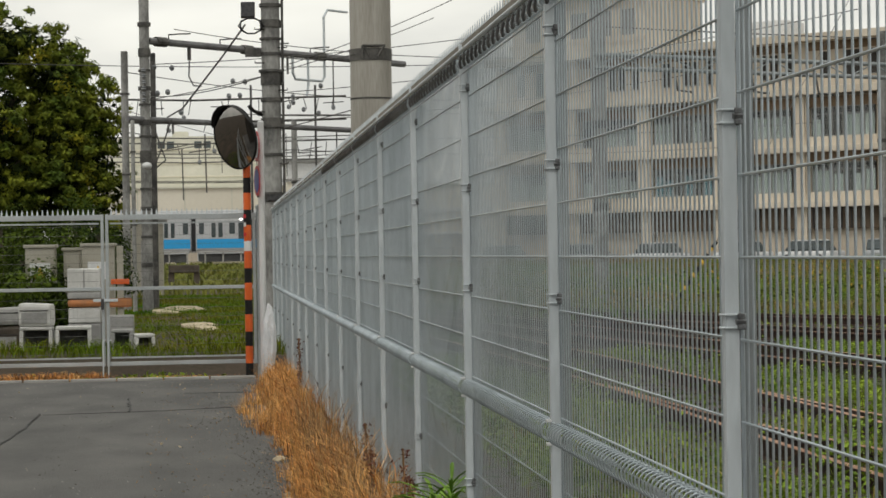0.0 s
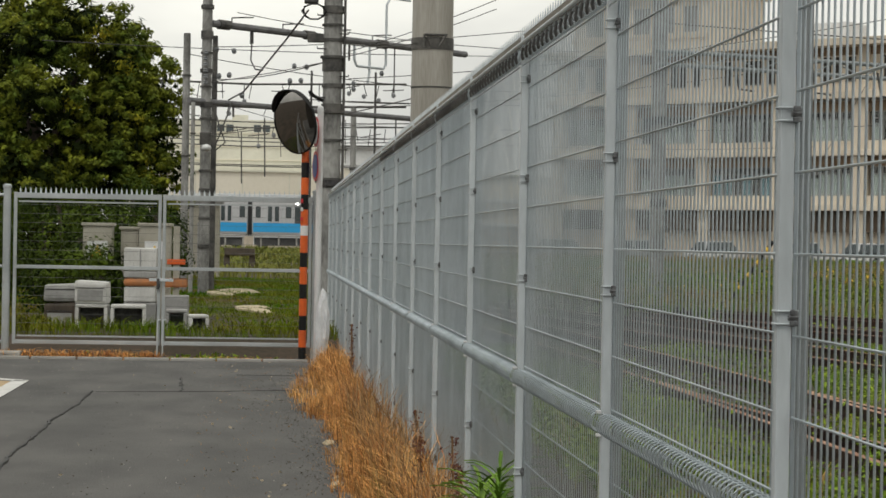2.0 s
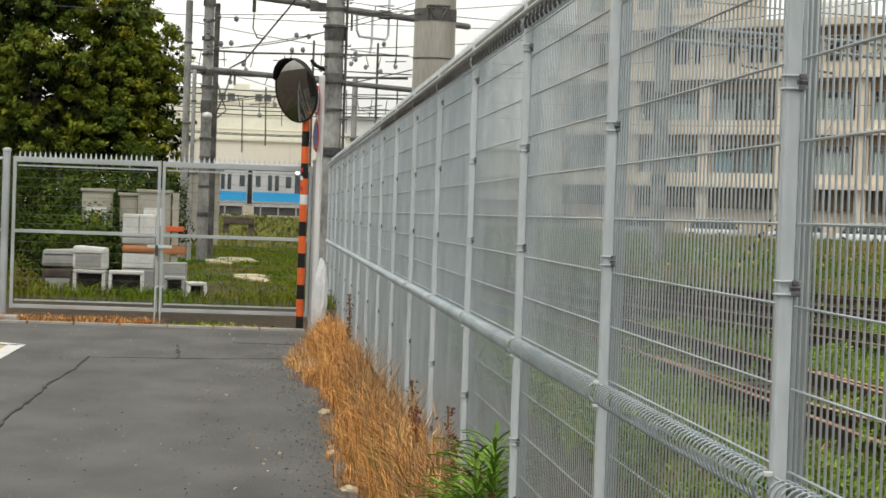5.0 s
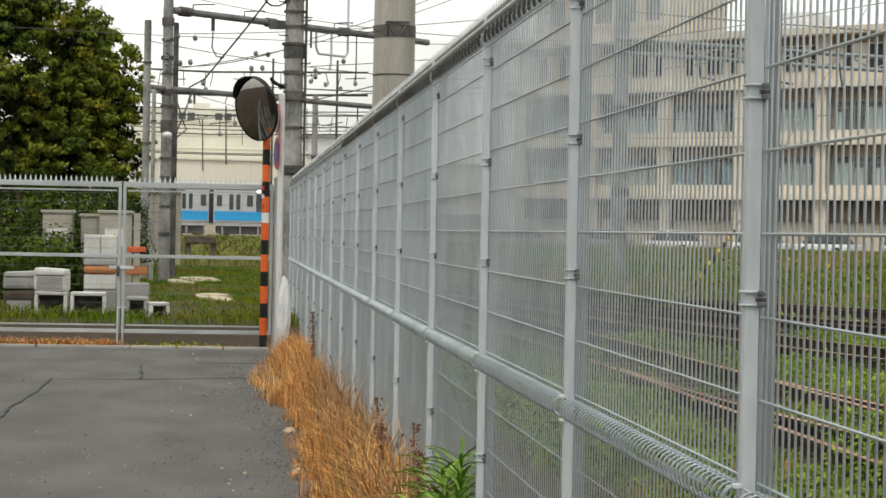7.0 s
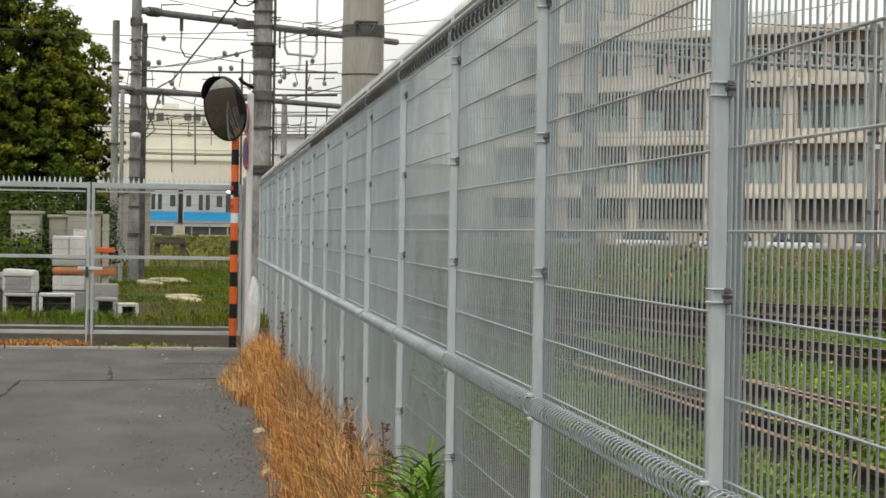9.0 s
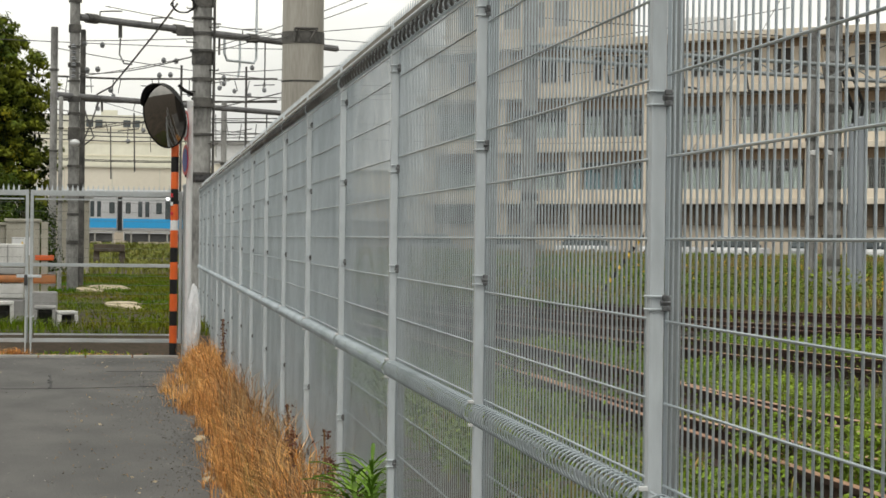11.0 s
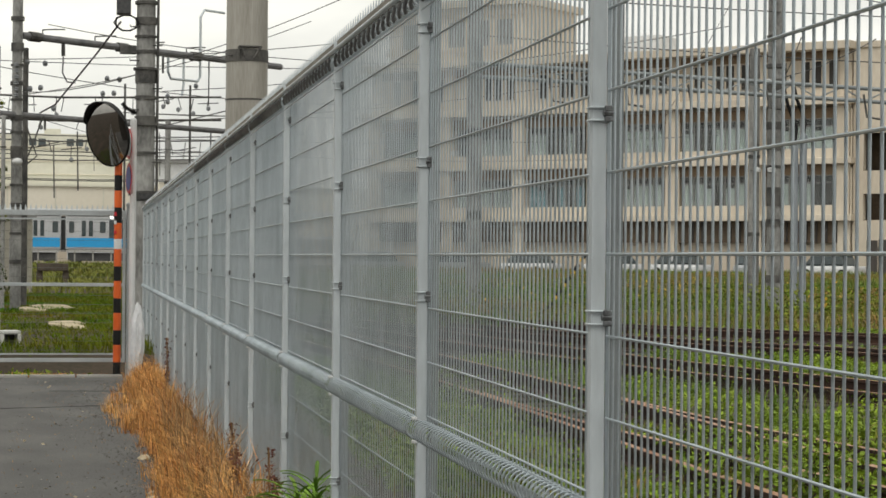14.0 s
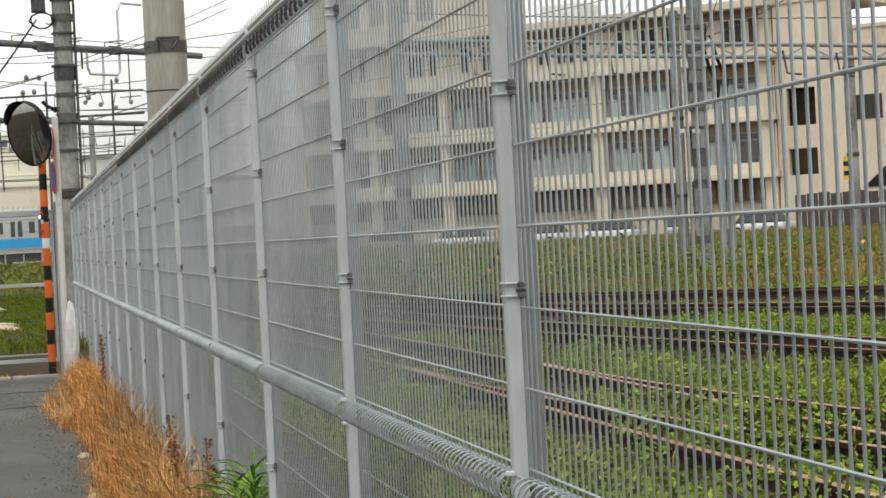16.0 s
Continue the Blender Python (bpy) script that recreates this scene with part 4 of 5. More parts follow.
for i, (a, b) in enumerate(zip(COLS, COLS[1:])):
    for k, z0 in enumerate((4.55, 8.15)):
        part("spandrel", box(B(), a + 0.42, b - 0.42, -0.7, 0.0, z0, z0 + 0.6, 0.02), CREAM, block)
        part("lintel_panel", box(B(), a + 0.42, b - 0.42, -0.74, -0.3, z0 + 2.5, z0 + 3.2), LINTEL, block, "brown panel with the slab's shade in its colour")
        bay_window(a + 0.75, b - 0.75, z0 + 0.6, z0 + 2.5, 6, CURTAIN_B if (i == 2 and k == 0) else CURTAIN)
    part("upper_wall", box(B(), a + 0.42, b - 0.42, -0.72, -0.5, 12.0, 14.5), BUFF, block)
    part("lintel_panel", box(B(), a + 0.42, b - 0.42, -0.73, -0.45, 14.4, 14.95), LINTEL, block, "brown panel with the roof edge's shade in its colour")
    for x in (a + 1.4, a + 3.0, b - 2.3, b - 1.2):
        # Slit windows are flat sheets, coloured dark like unlit rooms.
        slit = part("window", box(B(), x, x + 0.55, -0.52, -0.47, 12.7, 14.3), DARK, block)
        part("frame", box(B(), x - 0.04, x + 0.59, -0.5, -0.43, 12.65, 12.71), FRAME, slit)
    part("ground_opening", box(B(), a + 0.5, b - 0.5, -0.76, -0.6, 0.3, 2.75), BUFF, block, "pale wall behind the parked cars")
    part("louvre_band", box(B(), a + 0.42, b - 0.42, -0.7, -0.2, 2.75, 4.15), SOFFIT, block, "brown louvred band")
    for k in range(8):
        part("louvre", box(B(), a + 0.8 + k * 0.68, a + 0.9 + k * 0.68, -0.2, -0.12, 2.8, 4.1), DARK, block)
# stair tower at the block's end
tower = thing("stair_tower", "plain cream stair tower with open dark landings", "building")
tower.matrix_basis = FACE @ pose(-0.2, 0, 0)
part("tower_base", box(B(), 36.45, 39.4, -8, -0.6, 0.2, 4.2), CREAM, tower)
for x0, x1, z0, z1 in ((36.45, 37.15, 0.2, 15.0), (39.05, 50, 0.2, 13.0), (37.15, 39.05, 0.2, 4.15), (37.15, 39.05, 5.85, 7.3), (37.15, 39.05, 9.65, 15.0)):
    part("tower_wall", box(B(), x0, x1, -0.6, -0.2, z0, z1), CREAM, tower)
part("upper_wall", box(B(), 39.05, 41.5, -0.6, -0.2, 13.0, 15.0), CREAM, tower)
# The landings' back is coloured dark brown to paint their shade.
part("tower_back", box(B(), 36.6, 49.8, -8, -2.2, 0.3, 12.9), SOFFIT, tower)
part("tower_top", box(B(), 36.4, 41.7, -8.2, -0.1, 15.0, 15.4, 0.03), CREAM, tower)
part("tower_cap", box(B(), 41.5, 50.2, -8.2, -0.1, 13.0, 13.25, 0.03), CREAM, tower)
part("landing_window", box(B(), 41.7, 43.4, -0.22, -0.16, 7.4, 8.9), DARK, tower)
# An upright dark sheet paints the shaded underside of the stair.
bm = B()
for p in ((42.0, 3.2), (50, 3.2), (50, 6.6), (46.0, 6.6)):
    bm.verts.new((p[0], -0.12, p[1]))
bm.faces.new(bm.verts)
bmesh.ops.solidify(bm, geom=list(bm.faces), thickness=0.12)
part("stair_flight", bm, DARK, tower, "sloping underside of an outside stair, its shade painted dark")

hoarding = thing("board_fence", "dark weathered board fence in front of the tower", "fence")
hoarding.matrix_basis = FACE
for i in range(24):
    part("board", box(B(), 39.7 + i * 0.75, 40.38 + i * 0.75, 5.9, 5.98, 0.0, 2.86 + 0.05 * (i % 3), 0.01), WALL_D, hoarding)
part("rail", box(B(), 39.7, 57.6, 5.86, 5.9, 2.3, 2.45), FRAME, hoarding)


def car(s, out, material, label, turn=0.0):
    c = thing("parked_car", label, "car", group="cars parked before the block")
    c.matrix_basis = FACE @ pose(s, out, 0.5, 0, 0, turn)
    bm = box(B(), -2.1, 2.1, -0.82, 0.82, 0.2, 0.82, 0.16)
    part("body", bm, material, c, smooth=False)
    bm = box(B(), -1.55, 1.45, -0.74, 0.74, 0.8, 1.46, 0.12)
    for v in bm.verts:
        if v.co.z > 1.2:
            v.co.x *= 0.76
            v.co.y *= 0.88
    cabin = part("cabin", bm, GLASS, c, "dark tinted windows")
    part("roof", box(B(), -1.05, 1.0, -0.62, 0.62, 1.44, 1.52, 0.05), material, cabin)
    for x in (-0.15,):
        part("pillar", box(B(), x - 0.05, x + 0.05, 0.62, 0.72, 0.8, 1.46), material, cabin)
    for x in (-1.3, 1.3):
        for y in (-0.75, 0.75):
            w = part("wheel", lathe(B(), [(0.3, -0.1), (0.31, -0.08), (0.31, 0.08), (0.3, 0.1)], 18), BLACK, c, at=pose(x, y, 0.3, 90, 0, 0))
            part("rim", lathe(B(), [(0.19, -0.11), (0.19, 0.11)], 14), GALV, w)
    for y in (-0.6, 0.6):
        part("headlight", box(B(), -2.12, -2.04, y - 0.16, y + 0.16, 0.55, 0.7, 0.02), GALV, c)


for s, o, m, l, t in ((2.5, 4, CAR_S, "silver hatchback parked before the block", 8), (9.5, 4, CAR_S, "silver saloon parked behind tall grass", 5), (15.2, 4, CAR_W, "white hatchback parked before a column", 10), (21.5, 4, CAR_W, "white van-like car parked before the block", 20), (26.4, 4, CAR_W, "white saloon parked behind tall grass", 12), (31.0, 4, CAR_S, "pale silver hatchback turned towards the block", 65), (36.7, 4, CAR_W, "white car parked near the tower", 14)):
    car(s, o, m, l, t)

# ---- masts in the yard ----
mast = round_pole("yard_mast", 18.1, 53.0, 0.23, 0.215, 14, POLE_D, [(0.9, 0.2, 0.02), (1.6, 0.08, 0.03), (2.4, 0.2, 0.02), (3.1, 0.5, 0.012), (3.9, 0.08, 0.03), (4.4, 0.1, 0.03), (5.0, 0.2, 0.03), (6.1, 0.3, 0.03), (6.6, 0.1, 0.05), (7.4, 0.06, 0.03)], "dark concrete yard mast with steel bands", 0.2)
round_pole("rear_mast", 17.7, 53.6, 0.15, 0.14, 7.1, POLE_D, [(2.1, 0.1, 0.02), (4.2, 0.1, 0.02)], "slimmer dark mast behind the yard mast", 0.2)
for x, top in ((18.6, 4.55), (18.84, 4.75)):
    p = thing("cable_riser", "pale grey steel cable riser pipe beside the mast", "pipe", group="riser pipes at the mast", at=(x, 52.9, 0.2))
    part("pipe", lathe(B(), [(0.1, -0.2), (0.1, top), (0.06, top + 0.06)], 16), RISER, p, smooth=False)
    part("cable", tube(B(), [(0, 0, top), (0.05, 0, top + 0.4), (-0.2, 0, top + 1.0), (-0.35, 0, top + 1.6)], 0.05, 8), BLACK, p)
round_pole("faint_mast", 9.7, 52.0, 0.2, 0.18, 12, POLE_D, [(2.5, 0.2, 0.02), (4.6, 0.2, 0.03)], "concrete mast seen through the dense mesh", 0.2)
end_mast = round_pole("end_mast", 22.45, 53.0, 0.16, 0.15, 7.3, POLE_D, [(3.0, 0.1, 0.02), (5.3, 0.2, 0.02)], "grey yard mast near the tower", 0.2)
for i in range(5):
    part("warning_band", lathe(B(), [(0.075, 2.5 + i * 0.13), (0.075, 2.63 + i * 0.13)], 10), BLACK if i % 2 else YELLOW, end_mast, at=(-0.24, -0.05, -0.2))
truss = thing("truss_gantry", "grey lattice truss gantry spanning the yard masts", "gantry")
ta, tb = Vector((9.5, 52.0, 6.4)), Vector((30, 53.6, 5.75))
for dz, r in ((0.17, 0.05), (-0.17, 0.05)):
    part("chord", tube(B(), [ta + Vector((0, -0.3, dz)), tb + Vector((0, -0.3, dz))], r * 1.1, 8), TRUSS, truss)
for i in range(30):
    p, q = ta.lerp(tb, i / 30), ta.lerp(tb, (i + 1) / 30)
    sgn = 0.17 if i % 2 else -0.17
    part("lattice_bar", tube(B(), [p + Vector((0, -0.3, sgn)), q + Vector((0, -0.3, -sgn))], 0.022, 5), TRUSS, truss)
for x, z in ((11.6, 5.85), (13.6, 5.8), (15.3, 5.75), (17.4, 5.8), (20.1, 5.6), (21.6, 5.5)):
    part("drop_arm", tube(B(), [(x, 51.8, z + 0.4), (x + 0.1, 51.8, z - 0.2), (x + 0.5, 51.8, z - 0.25)], 0.03, 6), BAND, truss)
for x, z in ((17.45, 4.0), (17.85, 4.0), (17.75, 6.35), (9.3, 4.3), (9.9, 4.3), (18.35, 6.35)):
    g = thing("porcelain_insulator", "small white insulator on the yard mast", "insulator", group="white insulators", at=(x, 52.6, z))
    part("globe", lathe(B(), [(0.02, -0.07), (0.1, -0.05), (0.11, 0.05), (0.02, 0.07)], 14), WHITE, g)
    part("pin", tube(B(), [(0, 0, 0), (0, 0.5, 0)], 0.02, 6), BAND, g)
for a, b in (((8, 50, 8.2), (30, 56, 8.6)), ((10, 52, 7.3), (30, 54, 7.0)), ((14, 50, 9.2), (34, 60, 8.2)), ((17.9, 53, 6.4), (21, 53, 7.6)), ((17.9, 53, 5.6), (18.9, 53, 7.6))):
    wire((a, b), 0.016, 0.15)
guard = thing("stay_guard", "black and yellow banded stay-wire guard", "stay guard", at=(10.3, 46.0, 0.45))
for i in range(9):
    a, b = Vector((0, 0, 0)).lerp(Vector((0.92, 0, 1.3)), i / 9), Vector((0, 0, 0)).lerp(Vector((0.92, 0, 1.3)), (i + 1) / 9)
    part("band", tube(B(), [a.lerp(b, 0.0 if i % 2 == 0 else 0.5), b], 0.045, 8), YELLOW if i % 2 else BLACK, guard)
part("stay_wire", tube(B(), [(0.92, 0, 1.3), (5.2, 3.0, 7.4)], 0.008, 5), BAND, guard)

# ---- far side beyond the gate ----
TRY, TRZ = 150.0, 0.92


def train_car(x0, x1, seen):
    """A car whose windows and doors stand where seen says, from its near end on; kinds w, d and c (cab glass)."""
    c = thing("train_car", "silver commuter train car with a light blue waist stripe", "train car", group="cars of the passing train", at=(-0.3, TRY, TRZ))
    bm = box(B(), x0, x1, -1.4, 1.4, 1.0, 3.75, 0.16)
    part("body", bm, TRAIN, c)
    part("stripe", box(B(), x0 + 0.08, x1 - 0.08, -1.42, -1.39, 1.22, 1.88), TRAIN_B, c, "light blue stripe")
    part("skirt", box(B(), x0 + 0.2, x1 - 0.2, -1.38, 1.38, 0.82, 1.02, 0.03), TRAIN, c)
    part("underframe", box(B(), x0 + 0.3, x1 - 0.3, -1.2, 1.2, 0.25, 0.85), UNDER, c)
    part("roof_unit", box(B(), x0 + 0.9, x1 - 0.9, -1.0, 1.0, 3.7, 3.95, 0.1), TRAIN, c)
    part("cant_rail", box(B(), x0 + 0.1, x1 - 0.1, -1.43, -1.39, 3.42, 3.48), UNDER, c, "dark line under the roof")
    for kind, a, b in seen:
        if kind == "w":
            w = part("window", box(B(), a, b, -1.425, -1.39, 2.25, 3.05, 0.05), GLASS, c)
        elif kind == "d":
            m = (a + b) / 2
            for l, r in ((a, m - 0.02), (m + 0.02, b)):
                d = part("door", box(B(), l, r, -1.43, -1.39, 1.9, 3.2, 0.01), TRAIN, c)
                part("door_glass", box(B(), l + 0.08, r - 0.08, -1.445, -1.42, 2.0, 3.1, 0.02), GLASS, d)
        else:
            w = part("windscreen", box(B(), a, b, -1.43, -1.38, 2.0, 3.2, 0.08), GLASS, c, "dark cab glass")
            part("nose_panel", box(B(), a, b, -1.44, -1.39, 1.87, 2.06, 0.02), UNDER, c)
            for x in (a + 0.08,):
                part("headlight", box(B(), x, x + 0.2, -1.47, -1.4, 3.2, 3.42, 0.05), LIT, c, "lit white headlight")
    for xx in (x0 + 0.8, x1 - 0.8):
        part("wheel", lathe(B(), [(0.43, -0.07), (0.43, 0.07)], 20), UNDER, c, at=pose(xx, -0.95, 0.43, 90, 0, 0))


LIT = bpy.data.materials.new("headlight_lit")
LIT.use_nodes = True
LIT.node_tree.nodes["Principled BSDF"].inputs["Emission Color"].default_value = (1, 0.98, 0.92, 1)
LIT.node_tree.nodes["Principled BSDF"].inputs["Emission Strength"].default_value = 3.0
far_track = thing("far_track", "raised far track under the train", "railway track", at=(0, TRY, 0))
part("embankment", box(B(), -60, 60, -3, 3, 0.2, TRZ - 0.14), BALLAST, far_track)
for y in (-0.55, 0.55):
    part("rail", box(B(), -60, 60, y - 0.035, y + 0.035, TRZ - 0.14, TRZ), RUST, far_track)
train_car(-4.55, -1.5, (("w", -4.2, -3.85), ("d", -3.5, -2.6), ("w", -2.1, -1.72)))
train_car(-1.2, 5.2, (("w", -0.95, -0.6), ("d", -0.15, 0.8), ("w", 1.2, 1.6), ("c", 1.85, 3.3), ("w", 4.2, 4.6)))
train_car(5.5, 12.0, (("w", 5.8, 6.2), ("d", 6.7, 7.7), ("w", 8.2, 8.7), ("d", 9.3, 10.3), ("w", 10.9, 11.4)))
for x in (-1.65, 5.05):
    gang = thing("gangway", "dark gangway bellows between two train cars", "gangway", group="gangways of the train", at=(x, TRY, TRZ))
    part("bellows", box(B(), -0.16, 0.16, -0.9, 0.9, 0.9, 3.4), UNDER, gang)
emb = thing("low_fence", "low grey railing along the far track", "railing", at=(0, 140, 0.9))
for i in range(26):
    part("post", box(B(), -14.05 + i * 1.2, -13.95 + i * 1.2, -0.05, 0.05, 0, 1.0), CONC, emb)
part("rail", box(B(), -14, 16, -0.04, 0.04, 0.92, 1.0), CONC, emb)
depot = thing("depot_building", "low cream depot building with a flat eave", "building", at=(0, 168, 0.9))
part("wall", box(B(), -6.4, 22, 0, 12, 0, 4.0), CREAM, depot)
part("roof", box(B(), -6.9, 22.5, -0.8, 12.5, 4.0, 4.35, 0.05), WHITE, depot, "pale projecting eave")
part("canopy", box(B(), -1.9, 22, -1.2, 0, 2.15, 2.35), WHITE, depot)
for x0, x1 in ((-5.0, -4.0), (-3.9, -2.9), (-1.5, -0.6), (2, 4), (6, 8)):
    w = part("window", box(B(), x0, x1, -0.06, 0.02, 0.3, 2.1), GLASS, depot)
    part("frame", box(B(), x0 - 0.06, x0 + 0.02, -0.1, 0.02, 0.3, 2.1), WHITE, w)
for i in range(12):
    part("vent", box(B(), -5.5 + i * 1.3, -4.9 + i * 1.3, -0.05, 0.02, 2.55, 2.75), FRAME, depot)
ware = thing("warehouse", "large pale beige warehouse with a stepped upper storey", "building", at=(0, 200, 0.5))
part("lower_wall", box(B(), -14, 34, 0, 20, 0, 7.6), WAREHOUSE, ware)
part("upper_wall", box(B(), -14, 5.2, 5, 20, 7.6, 12.9), WAREHOUSE_U, ware, "greenish beige upper storey")
for z in (8.9, 10.2, 11.5):
    part("gutter", box(B(), -14, 5.2, 4.9, 5.0, z, z + 0.1), WAREHOUSE, ware)
for x in (-6.5, -5.6, -4.7, -2.0, -1.1, 2.4):
    w = part("window", box(B(), x, x + 0.7, 4.93, 5.0, 11.7, 12.4), GLASS, ware)
    part("sill", box(B(), x - 0.05, x + 0.75, 4.85, 4.93, 11.62, 11.7), WAREHOUSE, w)
for x in (-4.2, 1.0):
    part("roof_vent", box(B(), x, x + 1.6, 7, 9, 12.9, 13.5, 0.05), WAREHOUSE_U, ware)
part("ledge", box(B(), -14.2, 34.2, -0.2, 20, 7.6, 7.8), WAREHOUSE_U, ware)
for i in range(10):
    part("seam_line", box(B(), -12 + i * 4.5, -11.9 + i * 4.5, -0.04, 0.0, 0, 7.5), WAREHOUSE_U, ware)
for x in (-4.7, 2.2, 5.5):
    part("wall_lamp", box(B(), x, x + 0.35, -0.3, 0, 5.2, 5.5, 0.05), NUT, ware)
far_house = thing("far_house", "pale distant roof and wall beyond the yard", "building", at=(8.5, 190, 0.5))
part("wall", box(B(), -2, 9, 0, 10, 7.8, 9.6), WHITE, far_house)
part("base", box(B(), -2, 9, 0.2, 10, -0.5, 7.8), WAREHOUSE, far_house)
part("roof", box(B(), -2.3, 9.3, -0.4, 10.4, 9.6, 9.9), FRAME, far_house)
thin = round_pole("far_pole", 2.75, 74.0, 0.11, 0.1, 6.2, POLE_D, [(4, 0.1, 0.02)], "thin distant pole behind the fence", 0.2)

# ---- things stored behind the gate ----


def cabinet(x, y, w, d, h, label, sign=True):
    c = thing("equipment_cabinet", label, "cabinet", group="trackside cabinets", at=(x, y, 0.22))
    part("body", box(B(), -w / 2, w / 2, -d / 2, d / 2, 0, h, 0.01), CABINET, c)
    part("lid", box(B(), -w / 2 - 0.03, w / 2 + 0.03, -d / 2 - 0.03, d / 2 + 0.03, h, h + 0.05, 0.012), CABINET, c)
    part("door", box(B(), -w / 2 + 0.03, w / 2 - 0.03, -d / 2 - 0.012, -d / 2, 0.05, h - 0.05, 0.004), CABINET, c)
    part("plinth", box(B(), -w / 2 + 0.02, w / 2 - 0.02, -d / 2 + 0.02, d / 2 - 0.02, -0.3, 0), CONC, c)
    if sign:
        s = part("notice", box(B(), -0.16, 0.16, -d / 2 - 0.018, -d / 2 - 0.012, h - 0.52, h - 0.24), WHITE, c, "white notice with a yellow warning triangle")
        bm = B()
        bm.faces.new([bm.verts.new(p) for p in ((-0.1, -d / 2 - 0.022, h - 0.5), (0.1, -d / 2 - 0.022, h - 0.5), (0, -d / 2 - 0.022, h - 0.3))])
        part("triangle", bm, YELLOW, s)


cabinet(-2.87, 33.3, 0.46, 0.4, 1.55, "beige steel trackside cabinet half hidden by weeds")
cabinet(-1.96, 33.2, 0.5, 0.4, 1.56, "beige steel trackside cabinet with a warning notice")
cabinet(-2.38, 33.5, 0.28, 0.35, 1.5, "narrow pale grey cabinet between two others", sign=False)


def unit(x, y, z, w, d, h, m, label, hollow=False, turn=0):
    """A scrapped appliance housing: solid, or an open shell on its side."""
    u = thing("scrap_unit", label, "appliance housing", group="scrapped housings behind the gate", at=(x, y, z), rz=turn)
    if hollow:
        t = 0.055
        part("top", box(B(), -w / 2, w / 2, -d / 2, d / 2, h - t, h, 0.025), m, u)
        part("side", box(B(), -w / 2, -w / 2 + t, -d / 2, d / 2, 0, h - t, 0.01), m, u)
        part("side", box(B(), w / 2 - t, w / 2, -d / 2, d / 2, 0, h - t, 0.01), m, u)
        # The shell's back is near black, painting the shade of its inside.
        part("back", box(B(), -w / 2 + t, w / 2 - t, d / 2 - 0.03, d / 2, 0, h - t), NUT, u, "back panel, coloured dark for the shade inside the shell")
    else:
        bm = box(B(), -w / 2, w / 2, -d / 2, d / 2, 0, h, 0.05)
        for v in bm.verts:
            v.co += Vector((0.012 * noise.noise(v.co * 5 + Vector((x, y, 0))), 0.0, 0.05 * v.co.x * (1 if x < -3 else -1) * (v.co.z > h * 0.5)))
        part("housing", bm, m, u)
        part("panel", box(B(), -w / 2 + 0.05, w / 2 - 0.05, -d / 2 - 0.006, -d / 2, 0.05, h * 0.62, 0.004), ACGREY, u, "greyish recessed front panel")
        part("seam", box(B(), -w / 2 + 0.03, w / 2 - 0.03, -d / 2 - 0.008, -d / 2, h * 0.68, h * 0.68 + 0.012), NUT, u)


unit(-3.25, 31.3, 0.62, 0.5, 0.35, 0.26, ACGREY, "grey scrapped housing on a dark crate", turn=4)
unit(-3.25, 31.3, 0.2, 0.46, 0.35, 0.4, BARK, "dark crate under a grey housing")
unit(-2.755, 31.0, 0.6, 0.48, 0.4, 0.34, ACWHITE, "white scrapped appliance housing lying on another", turn=-6)
unit(-2.755, 31.0, 0.2, 0.48, 0.4, 0.4, ACWHITE, "open white appliance shell on the grass", True)
unit(-2.215, 30.9, 0.2, 0.52, 0.4, 0.4, ACWHITE, "open pale appliance shell lying on its side", True, 3)
unit(-1.5, 30.9, 0.2, 0.32, 0.35, 0.34, ACGREY, "grey broken shell beside the gate stile", True)
unit(-1.19, 30.8, 0.2, 0.3, 0.3, 0.27, ACWHITE, "small cracked white shell tipped on the grass", True, 12)
stack = thing("crate_stack", "stack of white crates with a bundled orange hose", "crates", at=(-2.11, 32.0, 0.22))
for z0, z1, m, w in ((0.0, 0.38, ACGREY, 0.5), (0.39, 0.62, ACWHITE, 0.48), (0.76, 0.86, ACGREY, 0.5), (0.87, 1.22, ACWHITE, 0.5)):
    part("crate", box(B(), -w / 2, w / 2, -0.2, 0.2, z0, z1, 0.02), m, stack)
part("hose_coil", box(B(), -0.25, 0.25, -0.22, 0.2, 0.63, 0.75, 0.05), HOSE, stack, "flattened orange hose bundle")
part("divider", box(B(), -0.01, 0.01, -0.21, -0.2, 0.9, 1.2), ACGREY, stack)
bar = thing("orange_barrier", "orange and white plastic barrier beside the crates", "barrier", at=(-1.57, 32.0, 0.22))
part("post", box(B(), -0.05, 0.05, -0.03, 0.03, 0, 1.56, 0.01), CABINET, bar)
part("board", box(B(), -0.18, 0.18, -0.06, -0.03, 0.62, 0.76, 0.03), HOSE, bar)
part("board", box(B(), -0.14, 0.14, -0.06, -0.03, 0.97, 1.05, 0.01), ORANGE, bar)
part("base", box(B(), -0.2, 0.2, -0.12, 0.12, 0.0, 0.5, 0.03), ACGREY, bar)
